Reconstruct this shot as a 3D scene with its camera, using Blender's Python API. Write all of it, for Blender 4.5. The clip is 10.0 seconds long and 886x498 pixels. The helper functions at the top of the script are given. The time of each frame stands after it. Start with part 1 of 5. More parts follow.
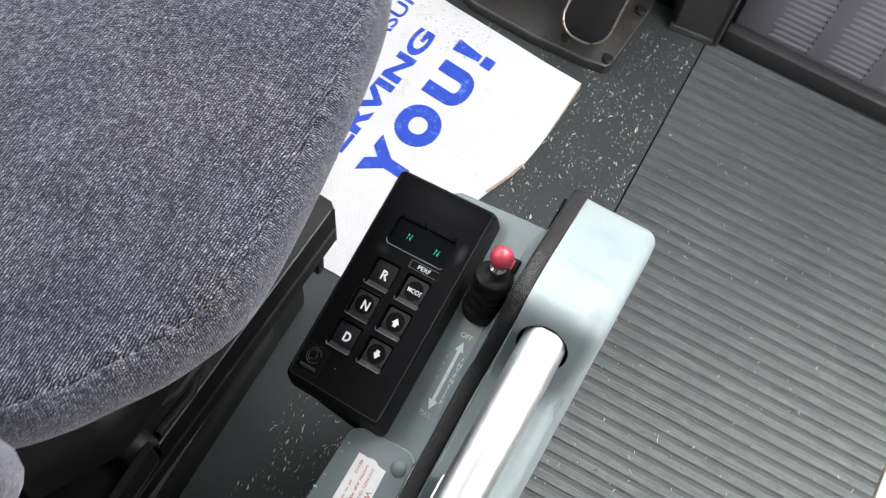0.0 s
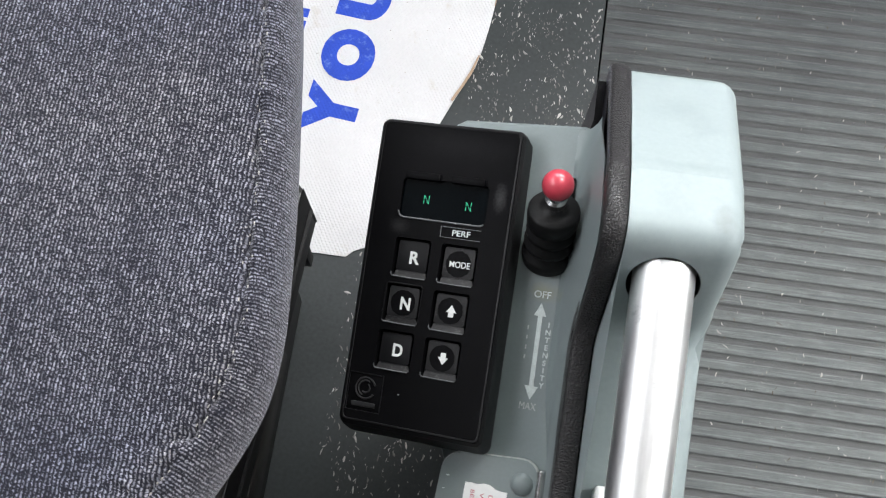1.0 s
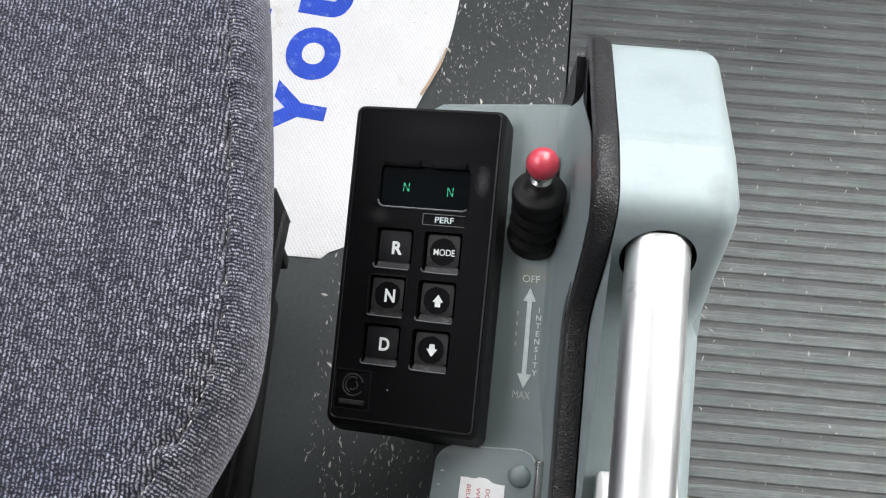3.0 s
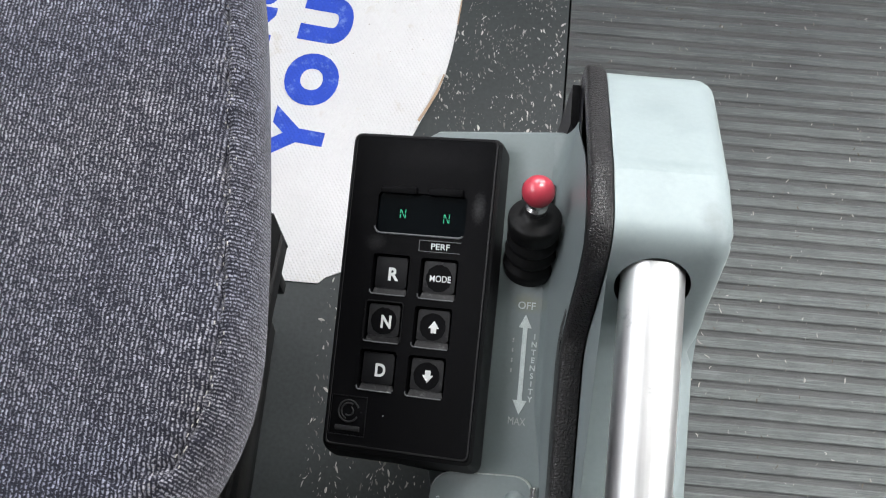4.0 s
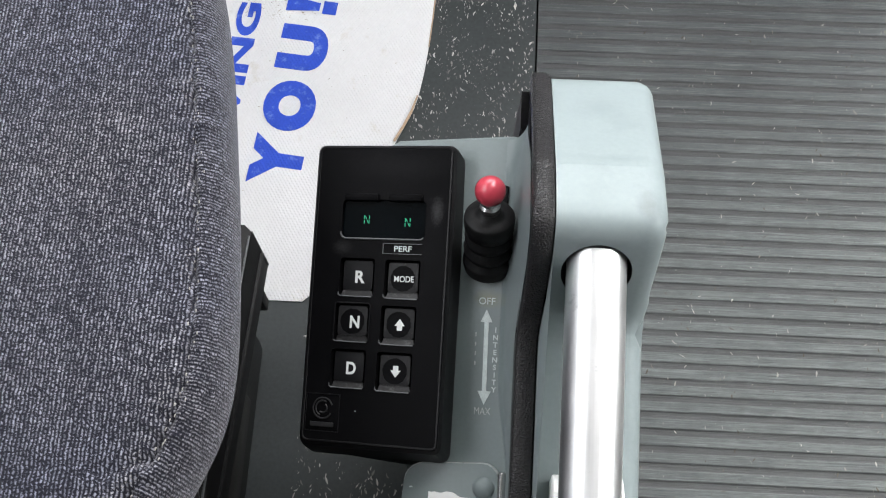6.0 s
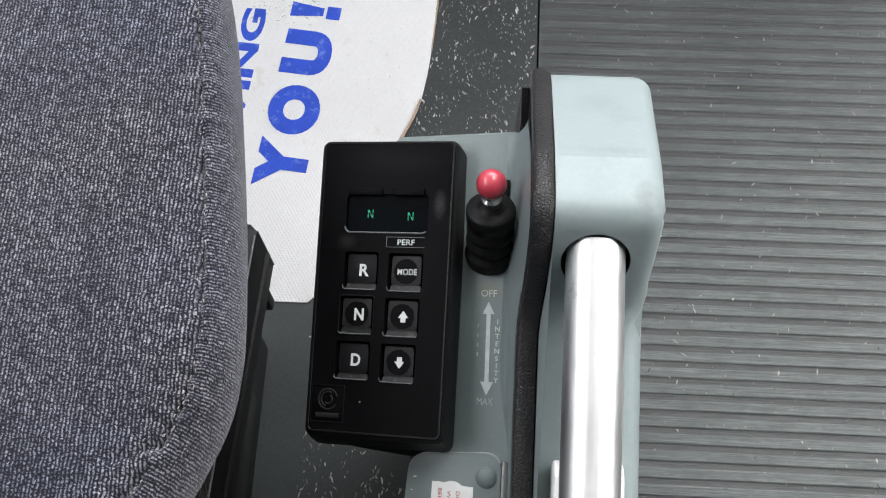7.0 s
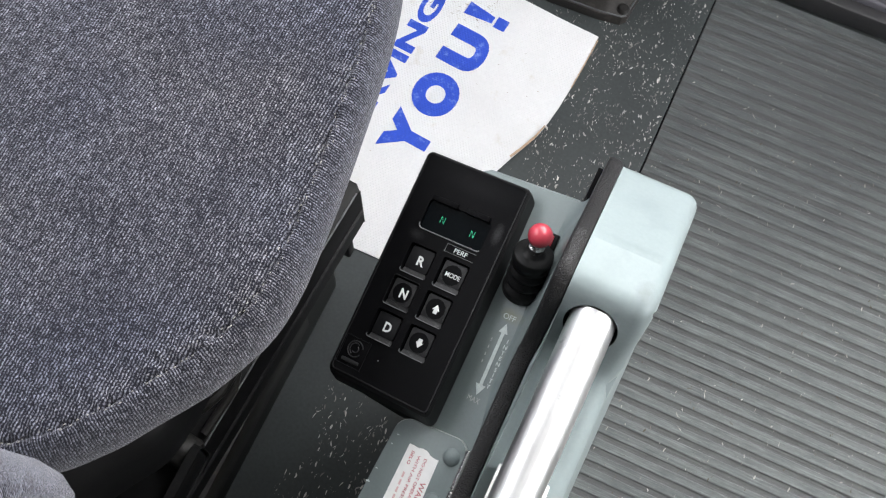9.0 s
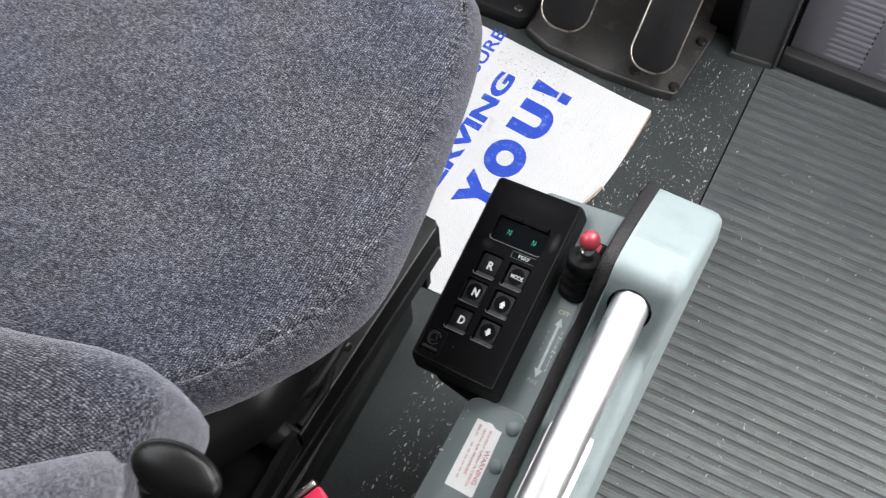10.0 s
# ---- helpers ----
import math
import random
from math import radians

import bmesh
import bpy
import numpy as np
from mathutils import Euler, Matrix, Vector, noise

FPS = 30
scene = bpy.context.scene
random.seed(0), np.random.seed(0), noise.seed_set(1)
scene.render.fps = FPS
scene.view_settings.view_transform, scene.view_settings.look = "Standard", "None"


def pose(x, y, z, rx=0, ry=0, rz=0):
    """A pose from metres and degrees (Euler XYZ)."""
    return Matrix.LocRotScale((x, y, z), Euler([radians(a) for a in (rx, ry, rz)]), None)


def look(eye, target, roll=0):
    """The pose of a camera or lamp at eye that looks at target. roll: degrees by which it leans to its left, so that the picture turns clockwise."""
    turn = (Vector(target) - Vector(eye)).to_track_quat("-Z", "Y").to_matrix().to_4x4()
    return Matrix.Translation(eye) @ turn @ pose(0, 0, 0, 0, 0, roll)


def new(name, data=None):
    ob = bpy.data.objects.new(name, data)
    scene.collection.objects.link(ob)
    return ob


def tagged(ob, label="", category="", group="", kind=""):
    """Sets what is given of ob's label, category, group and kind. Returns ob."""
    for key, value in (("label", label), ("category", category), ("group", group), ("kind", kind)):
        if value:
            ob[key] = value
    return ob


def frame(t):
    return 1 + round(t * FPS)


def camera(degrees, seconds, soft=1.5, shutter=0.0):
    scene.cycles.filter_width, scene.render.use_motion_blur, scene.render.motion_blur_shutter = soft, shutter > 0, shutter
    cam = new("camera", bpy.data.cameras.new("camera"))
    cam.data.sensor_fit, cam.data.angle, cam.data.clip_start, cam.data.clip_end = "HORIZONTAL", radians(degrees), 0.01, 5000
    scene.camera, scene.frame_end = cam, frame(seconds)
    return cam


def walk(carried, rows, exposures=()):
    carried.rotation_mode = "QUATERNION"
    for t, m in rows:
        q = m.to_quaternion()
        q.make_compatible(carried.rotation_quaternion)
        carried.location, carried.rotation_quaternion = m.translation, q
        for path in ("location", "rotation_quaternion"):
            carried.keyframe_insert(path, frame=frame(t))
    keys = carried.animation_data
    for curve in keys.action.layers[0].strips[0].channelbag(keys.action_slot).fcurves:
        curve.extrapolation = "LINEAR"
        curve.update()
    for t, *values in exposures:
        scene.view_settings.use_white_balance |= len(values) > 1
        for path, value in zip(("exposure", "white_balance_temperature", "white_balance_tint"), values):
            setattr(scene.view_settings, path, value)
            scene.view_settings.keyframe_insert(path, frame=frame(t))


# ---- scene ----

import itertools

# ---- camera and walk ----
cam = camera(42.97, 10.0, soft=1.1, shutter=0.25)
PATH = [
    (0, 0.1770, -0.3739, 1.3549, 22.76, -3.91, 28.76),
    (0.5, 0.1330, -0.2990, 1.2323, 20.76, -1.18, 16.82),
    (1, 0.0887, -0.2840, 1.1731, 18.16, 1.06, 8.44),
    (1.5, 0.0731, -0.2872, 1.1396, 18.31, 0.96, 5.94),
    (2, 0.0745, -0.2872, 1.1428, 17.68, 0.76, 5.58),
    (2.5, 0.0793, -0.2887, 1.1470, 17.94, 0.62, 5.23),
    (4, 0.0812, -0.2882, 1.1522, 19.67, 0.29, 5.42),
    (4.5, 0.0885, -0.2960, 1.1598, 20.18, 0.37, 4.93),
    (5, 0.0955, -0.3055, 1.1563, 20.42, 0.38, 4.63),
    (5.5, 0.1026, -0.3097, 1.1694, 20.89, 0.82, 3.59),
    (7, 0.1092, -0.3317, 1.1902, 21.74, 1.43, 2.98),
    (7.5, 0.1071, -0.3334, 1.1903, 22.21, 1.47, 3.59),
    (8, 0.1008, -0.3243, 1.1951, 21.70, 0.67, 6.01),
    (8.5, 0.1029, -0.3257, 1.2464, 19.80, -1.70, 17.01),
    (9, 0.1536, -0.3522, 1.3406, 20.57, -1.23, 24.83),
    (9.5, 0.1983, -0.3902, 1.3916, 22.89, -1.00, 28.89),
    (10, 0.2156, -0.4917, 1.4692, 26.21, 1.29, 27.42),
]
walk(cam, [(t, pose(x, y, z, rx, ry, rz)) for t, x, y, z, rx, ry, rz in PATH],
     exposures=[(0, 0.66), (1.0, 0.52), (2.5, 0.54), (4.0, 0.45), (5.5, 0.36), (7.5, 0.30), (8.5, 0.33), (9.0, 0.46), (10, 0.56)])

# ---- world, sun and window light ----
scene.view_settings.exposure = 0.29
world = bpy.data.worlds.new("overcast_sky")
scene.world = world
world.use_nodes = True
wn = world.node_tree.nodes
sky = wn.new("ShaderNodeTexSky")
sky.sky_type, sky.sun_disc = "NISHITA", False
sky.sun_elevation, sky.sun_rotation = radians(50), radians(20)
sky.air_density, sky.dust_density = 1.0, 5.0
wn["Background"].inputs["Strength"].default_value = 0.12
world.node_tree.links.new(sky.outputs["Color"], wn["Background"].inputs["Color"])

sun_data = bpy.data.lights.new("sun", "SUN")
sun_data.energy, sun_data.angle, sun_data.color = 0.6, radians(25), (1.0, 0.97, 0.93)
sun = new("sun", sun_data)
sun.matrix_world = look((0.6, 2.0, 3.0), (0.0, 0.0, 0.5))


def window_light(name, eye, target, sx, sy, watts, color):
    d = bpy.data.lights.new(name, "AREA")
    d.shape, d.size, d.size_y, d.energy, d.color = "RECTANGLE", sx, sy, watts, color
    o = new(name, d)
    o.matrix_world = look(eye, target)
    return o


window_light("windscreen_daylight", (0.25, 1.55, 1.50), (0.25, 0.3, 0.75), 2.0, 0.95, 38, (0.97, 0.98, 1.0))
window_light("door_daylight", (1.42, 0.08, 1.40), (0.3, 0.05, 0.60), 1.1, 0.95, 17.5, (1.0, 0.99, 0.98))
window_light("side_window_daylight", (-0.83, 0.0, 1.50), (0.0, 0.0, 0.85), 1.2, 0.50, 8.0, (0.98, 0.98, 1.0))
# added overhead lamp for top light; no roof hatch is known here
window_light("added_overhead_light", (0.66, 0.70, 2.14), (0.32, 0.38, 0.5), 0.72, 0.58, 15.5, (0.98, 0.99, 1.0))


# ---- materials ----
def clamp01(c):
    return (*[min(max(v, 0.0), 1.0) for v in c], 1.0)


def surface(name, color, rough=0.5, metal=0.0, var=0.12, coarse=9.0, fine=180.0, bump=0.1, depth=0.0006,
            stretch=(1, 1, 1), dirt=None, dirt_at=0.62, sheen=0.0, coat=0.0, spec=0.5, rough_var=0.08, grain=False):
    """Colour that varies at two scales, uneven gloss, fine relief, and stains where dirt is given."""
    m = bpy.data.materials.new(name)
    m.use_nodes = True
    nt = m.node_tree
    n, l = nt.nodes, nt.links
    b = n["Principled BSDF"]
    tc = n.new("ShaderNodeTexCoord")
    mp = n.new("ShaderNodeMapping")
    mp.inputs["Scale"].default_value = stretch
    l.new(tc.outputs["Object"], mp.inputs["Vector"])
    big, small = n.new("ShaderNodeTexNoise"), n.new("ShaderNodeTexNoise")
    big.inputs["Scale"].default_value, big.inputs["Detail"].default_value = coarse, 5
    small.inputs["Scale"].default_value, small.inputs["Detail"].default_value = fine, 4
    l.new(tc.outputs["Object"], big.inputs["Vector"])
    l.new(mp.outputs["Vector"], small.inputs["Vector"])
    mix = n.new("ShaderNodeMath")
    mix.operation = "ADD"
    half = n.new("ShaderNodeMath")
    half.operation, half.inputs[1].default_value = "MULTIPLY", 0.5
    l.new(big.outputs["Fac"], mix.inputs[0])
    l.new(small.outputs["Fac"], mix.inputs[1])
    l.new(mix.outputs[0], half.inputs[0])
    ramp = n.new("ShaderNodeValToRGB")
    ramp.color_ramp.elements[0].position, ramp.color_ramp.elements[1].position = 0.3, 0.7
    ramp.color_ramp.elements[0].color = clamp01([c * (1 - var) for c in color])
    ramp.color_ramp.elements[1].color = clamp01([c * (1 + var) for c in color])
    l.new(half.outputs[0], ramp.inputs["Fac"])
    out = ramp.outputs["Color"]
    if dirt:
        spots = n.new("ShaderNodeTexNoise")
        spots.inputs["Scale"].default_value, spots.inputs["Detail"].default_value = coarse * 1.7, 8
        spots.inputs["Roughness"].default_value = 0.7
        l.new(tc.outputs["Object"], spots.inputs["Vector"])
        cut = n.new("ShaderNodeMapRange")
        cut.inputs["From Min"].default_value, cut.inputs["From Max"].default_value = dirt_at, dirt_at + 0.14
        l.new(spots.outputs["Fac"], cut.inputs["Value"])
        blend = n.new("ShaderNodeMix")
        blend.data_type = "RGBA"
        blend.inputs[7].default_value = (*dirt, 1)
        l.new(cut.outputs["Result"], blend.inputs[0])
        l.new(out, blend.inputs[6])
        out = blend.outputs[2]
    l.new(out, b.inputs["Base Color"])
    rr = n.new("ShaderNodeMapRange")
    rr.inputs["To Min"].default_value, rr.inputs["To Max"].default_value = max(rough - rough_var, 0.02), min(rough + rough_var, 1)
    l.new(half.outputs[0], rr.inputs["Value"])
    l.new(rr.outputs["Result"], b.inputs["Roughness"])
    b.inputs["Metallic"].default_value = metal
    b.inputs["Specular IOR Level"].default_value = spec
    b.inputs["Sheen Weight"].default_value = sheen
    b.inputs["Coat Weight"].default_value = coat
    b.inputs["Coat Roughness"].default_value = 0.1
    if bump:
        bp = n.new("ShaderNodeBump")
        bp.inputs["Strength"].default_value, bp.inputs["Distance"].default_value = bump, depth
        height = small.outputs["Fac"]
        if grain:
            worms = n.new("ShaderNodeTexNoise")
            worms.inputs["Scale"].default_value, worms.inputs["Detail"].default_value = fine, 0.6
            l.new(mp.outputs["Vector"], worms.inputs["Vector"])
            edge = n.new("ShaderNodeMapRange")
            edge.inputs["From Min"].default_value, edge.inputs["From Max"].default_value = 0.40, 0.56
            l.new(worms.outputs["Fac"], edge.inputs["Value"])
            height = edge.outputs["Result"]
        l.new(height, bp.inputs["Height"])
        l.new(bp.outputs["Normal"], b.inputs["Normal"])
    return m


def stain_or_shade(m, centre, size, color, amount, ragged=90):
    """A soft-edged, uneven patch, for stains and for painted shade, at one place of a surface; size: its reach along x,
    y and z.
    """
    n, l = m.node_tree.nodes, m.node_tree.links
    b = n["Principled BSDF"]
    tc, shift, squeeze, far = n.new("ShaderNodeTexCoord"), n.new("ShaderNodeVectorMath"), n.new("ShaderNodeVectorMath"), n.new("ShaderNodeVectorMath")
    shift.operation, shift.inputs[1].default_value = "SUBTRACT", centre
    squeeze.operation, squeeze.inputs[1].default_value = "DIVIDE", size
    far.operation = "LENGTH"
    l.new(tc.outputs["Object"], shift.inputs[0])
    l.new(shift.outputs[0], squeeze.inputs[0])
    l.new(squeeze.outputs[0], far.inputs[0])
    fog = n.new("ShaderNodeTexNoise")
    fog.inputs["Scale"].default_value, fog.inputs["Detail"].default_value, fog.inputs["Roughness"].default_value = ragged, 6, 0.7
    l.new(tc.outputs["Object"], fog.inputs["Vector"])
    mix_in = n.new("ShaderNodeMath")
    mix_in.operation, mix_in.inputs[1].default_value = "MULTIPLY_ADD", 1.5
    l.new(fog.outputs["Fac"], mix_in.inputs[0])
    l.new(far.outputs["Value"], mix_in.inputs[2])
    cut = n.new("ShaderNodeMapRange")
    cut.inputs["From Min"].default_value, cut.inputs["From Max"].default_value, cut.inputs["To Min"].default_value, cut.inputs["To Max"].default_value = 1.7, 0.8, 0.0, amount
    l.new(mix_in.outputs[0], cut.inputs["Value"])
    blend = n.new("ShaderNodeMix")
    blend.data_type = "RGBA"
    blend.inputs[7].default_value = (*color, 1)
    l.new(cut.outputs["Result"], blend.inputs[0])
    l.new(b.inputs["Base Color"].links[0].from_socket, blend.inputs[6])
    l.new(blend.outputs[2], b.inputs["Base Color"])


def cloth(name, dark, light, blue, uv=False, turned_axes=False):
    """Looped seat cloth: upright columns of small slanting loops, dark between and pale on top, with worn patches."""
    m = bpy.data.materials.new(name)
    m.use_nodes = True
    n, l = m.node_tree.nodes, m.node_tree.links
    b = n["Principled BSDF"]

    def calc(op, a, c=0.0, d=0.0):
        k = n.new("ShaderNodeMath")
        k.operation = op
        for sock, val in zip(k.inputs, (a, c, d)):
            if isinstance(val, (int, float)):
                sock.default_value = val
            else:
                l.new(val, sock)
        return k.outputs[0]

    def fog(vector, scale, detail, rough=0.5):
        k = n.new("ShaderNodeTexNoise")
        k.inputs["Scale"].default_value, k.inputs["Detail"].default_value, k.inputs["Roughness"].default_value = scale, detail, rough
        l.new(vector, k.inputs["Vector"])
        return k.outputs["Fac"]

    def spread(value, lo, hi, to_lo=0.0, to_hi=1.0):
        k = n.new("ShaderNodeMapRange")
        for key, v in (("From Min", lo), ("From Max", hi), ("To Min", to_lo), ("To Max", to_hi)):
            k.inputs[key].default_value = v
        l.new(value, k.inputs["Value"])
        return k.outputs["Result"]

    tc = n.new("ShaderNodeTexCoord")
    here = tc.outputs["Object"]
    grid_at = tc.outputs["UV"] if uv else here
    sep = n.new("ShaderNodeSeparateXYZ")
    l.new(grid_at, sep.inputs[0])
    x, y, z = sep.outputs
    if turned_axes:
        x, y = calc("SUBTRACT", z, y), x
    flat = n.new("ShaderNodeCombineXYZ")
    l.new(x, flat.inputs[0])
    l.new(y, flat.inputs[1])
    plane = flat.outputs[0]
    sway = calc("SUBTRACT", fog(plane, 130, 3), 0.5)
    u = calc("MULTIPLY_ADD", x, 1 / 0.00205, calc("MULTIPLY", sway, 1.3))
    col = calc("FLOOR", u)
    fu = calc("SUBTRACT", calc("SUBTRACT", u, col), 0.5)
    start = n.new("ShaderNodeTexWhiteNoise")
    start.noise_dimensions = "1D"
    l.new(col, start.inputs["W"])
    slant = calc("MULTIPLY", calc("SUBTRACT", fog(plane, 380, 2), 0.5), 5.5)
    v = calc("ADD", calc("MULTIPLY_ADD", y, 1 / 0.00235, start.outputs["Value"]), calc("MULTIPLY", slant, fu))
    v = calc("MULTIPLY_ADD", calc("SUBTRACT", fog(plane, 480, 1), 0.5), 2.0, v)
    row = calc("FLOOR", v)
    fv = calc("SUBTRACT", calc("SUBTRACT", v, row), 0.5)
    cell = n.new("ShaderNodeCombineXYZ")
    l.new(col, cell.inputs[0])
    l.new(row, cell.inputs[1])
    dice = n.new("ShaderNodeTexWhiteNoise")
    dice.noise_dimensions = "2D"
    l.new(cell.outputs[0], dice.inputs["Vector"])
    part_col = spread(fog(plane, 520, 1), 0.36, 0.56, 0.65, 1.30)
    part_row = spread(fog(plane, 610, 1), 0.38, 0.58, 0.30, 1.10)
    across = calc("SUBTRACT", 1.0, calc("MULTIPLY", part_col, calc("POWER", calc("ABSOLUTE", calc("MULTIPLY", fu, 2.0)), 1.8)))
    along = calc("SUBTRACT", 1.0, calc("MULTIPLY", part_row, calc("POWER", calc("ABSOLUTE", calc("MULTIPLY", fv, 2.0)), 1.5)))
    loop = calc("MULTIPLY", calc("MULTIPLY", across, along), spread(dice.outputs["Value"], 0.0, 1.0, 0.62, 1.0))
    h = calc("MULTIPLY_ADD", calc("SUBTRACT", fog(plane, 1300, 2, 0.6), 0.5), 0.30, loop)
    tone = n.new("ShaderNodeMix")
    tone.data_type = "RGBA"
    tone.inputs[6].default_value, tone.inputs[7].default_value = (*light, 1), (*blue, 1)
    l.new(spread(fog(here, 5, 3), 0.4, 0.65), tone.inputs[0])
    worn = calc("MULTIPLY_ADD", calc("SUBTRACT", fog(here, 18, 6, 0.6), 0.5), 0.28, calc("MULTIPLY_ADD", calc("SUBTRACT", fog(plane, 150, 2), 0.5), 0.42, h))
    rubbed = n.new("ShaderNodeAttribute")
    rubbed.attribute_name = "wear"
    specks = spread(fog(plane, 700, 2), 0.46, 0.62)
    bleach = n.new("ShaderNodeMix")
    bleach.data_type = "RGBA"
    bleach.inputs[7].default_value = (0.44, 0.42, 0.41, 1)
    l.new(calc("MULTIPLY", rubbed.outputs["Fac"], specks), bleach.inputs[0])
    l.new(tone.outputs[2], bleach.inputs[6])
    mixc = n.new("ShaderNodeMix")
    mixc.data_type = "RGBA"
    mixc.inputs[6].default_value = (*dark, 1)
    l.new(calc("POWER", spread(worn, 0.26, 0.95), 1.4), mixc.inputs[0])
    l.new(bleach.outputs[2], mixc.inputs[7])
    l.new(mixc.outputs[2], b.inputs["Base Color"])
    b.inputs["Roughness"].default_value = 0.95
    b.inputs["Specular IOR Level"].default_value = 0.15
    b.inputs["Sheen Weight"].default_value = 0.4
    b.inputs["Sheen Roughness"].default_value = 0.4
    b.inputs["Sheen Tint"].default_value = (0.8, 0.8, 0.86, 1)
    bp = n.new("ShaderNodeBump")
    bp.inputs["Strength"].default_value, bp.inputs["Distance"].default_value = 0.7, 0.0008
    l.new(h, bp.inputs["Height"])
    l.new(bp.outputs["Normal"], b.inputs["Normal"])
    return m


def glow(name, color, strength):
    m = bpy.data.materials.new(name)
    m.use_nodes = True
    b = m.node_tree.nodes["Principled BSDF"]
    b.inputs["Base Color"].default_value = (0.01, 0.03, 0.02, 1)
    b.inputs["Emission Color"].default_value = (*color, 1)
    b.inputs["Emission Strength"].default_value = strength
    return m


def glass(name):
    m = bpy.data.materials.new(name)
    m.use_nodes = True
    b = m.node_tree.nodes["Principled BSDF"]
    b.inputs["Base Color"].default_value = (0.95, 0.98, 0.97, 1)
    b.inputs["Roughness"].default_value = 0.02
    b.inputs["Transmission Weight"].default_value = 1.0
    b.inputs["IOR"].default_value = 1.45
    return m


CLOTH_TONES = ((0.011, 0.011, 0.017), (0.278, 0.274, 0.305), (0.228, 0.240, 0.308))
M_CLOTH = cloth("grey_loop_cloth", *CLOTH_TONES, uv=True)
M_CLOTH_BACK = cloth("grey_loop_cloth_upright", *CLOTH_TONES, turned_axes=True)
M_THREAD = surface("pale_thread", (0.30, 0.29, 0.27), 0.85, var=0.35, coarse=300, fine=900, spec=0.15)
M_KEYPAD = surface("black_moulded_plastic", (0.0034, 0.0034, 0.0039), 0.42, var=0.25, coarse=22, fine=900, bump=0.12, depth=0.0003, spec=0.035, dirt=(0.012, 0.012, 0.012), dirt_at=0.64)
stain_or_shade(M_KEYPAD, (0.0790, -0.0400, 0.0), (0.005, 0.011, 0.01), (0.050, 0.050, 0.052), 0.6, 700)
stain_or_shade(M_KEYPAD, (0.0180, -0.0640, 0.0), (0.008, 0.006, 0.01), (0.030, 0.030, 0.031), 0.5, 700)
stain_or_shade(M_KEYPAD, (0.0500, -0.0120, 0.0), (0.040, 0.010, 0.01), (0.010, 0.010, 0.011), 0.6, 300)
M_BUTTON = surface("black_button_rubber", (0.0075, 0.0075, 0.0085), 0.5, spec=0.18, var=0.2, fine=700, bump=0.1, depth=0.0003, dirt=(0.10, 0.10, 0.10), dirt_at=0.66, coarse=60)
M_DUSTY = surface("dusty_button_rubber", (0.017, 0.017, 0.018), 0.55, spec=0.2, var=0.4, fine=700, bump=0.1, depth=0.0003, dirt=(0.07, 0.07, 0.07), dirt_at=0.60, coarse=110)
M_EDGE = surface("glossy_black_edge", (0.005, 0.005, 0.0055), 0.34, var=0.2, coarse=40, fine=600, bump=0.05, spec=0.16)
M_WALLGREY = surface("greyer_black_side", (0.009, 0.009, 0.0095), 0.5, var=0.3, coarse=30, fine=600, bump=0.1, depth=0.0003, spec=0.3)
M_SILL_LIT = surface("dusty_lit_sill", (0.030, 0.030, 0.031), 0.55, var=0.5, coarse=150, fine=700, bump=0.1, depth=0.0003, spec=0.3, dirt=(0.11, 0.11, 0.108), dirt_at=0.56)
# pale tone for rubbed rims and for highlights painted as edge strips
M_WORN_GLINT = surface("rubbed_glint_edge", (0.095, 0.10, 0.104), 0.45, var=0.4, coarse=140, fine=800)
M_DISPLAY = surface("dark_display_window", (0.0010, 0.0020, 0.0028), 0.3, var=0.1, bump=0.0, rough_var=0.03, spec=0.02)
M_PRINT = surface("white_print", (0.62, 0.64, 0.63), 0.6, var=0.12, coarse=120, fine=900, bump=0.05)
M_SILK = surface("pale_silkscreen", (0.56, 0.62, 0.61), 0.6, var=0.25, coarse=150, fine=1100, bump=0.05, dirt=(0.27, 0.31, 0.31), dirt_at=0.60)
M_SILK_DULL = surface("worn_silkscreen", (0.46, 0.49, 0.48), 0.6, var=0.3, coarse=300, fine=1100, bump=0.05, dirt=(0.17, 0.19, 0.19), dirt_at=0.52)
M_CONSOLE = surface("grey_green_painted_metal", (0.170, 0.203, 0.206), 0.42, var=0.07, coarse=12, fine=420, bump=0.12, depth=0.0004, dirt=(0.24, 0.24, 0.18), dirt_at=0.68)
stain_or_shade(M_CONSOLE, (0.1095, -0.0925, -0.019), (0.013, 0.007, 0.01), (0.19, 0.195, 0.13), 0.8)
M_CAP = surface("pale_green_moulding", (0.228, 0.268, 0.272), 0.42, var=0.06, coarse=12, fine=350, bump=0.05, depth=0.0003, dirt=(0.200, 0.234, 0.238), dirt_at=0.55, spec=0.2)
# shading of the rounded right rear corner, painted on as a darker patch
stain_or_shade(M_CAP, (0.0215, -0.0815, 0.640), (0.010, 0.012, 0.02), (0.13, 0.145, 0.148), 0.75)
stain_or_shade(M_CAP, (0.005, -0.047, 0.630), (0.030, 0.005, 0.02), (0.17, 0.20, 0.20), 0.5, 160)
stain_or_shade(M_CAP, (-0.002, 0.000, 0.600), (0.020, 0.018, 0.03), (0.17, 0.20, 0.205), 0.4, 70)
M_TRIM = surface("black_grained_rubber_trim", (0.022, 0.0212, 0.022), 0.40, var=0.3, coarse=30, fine=900, bump=1.0, depth=0.0008, rough_var=0.06, spec=0.34, grain=True)
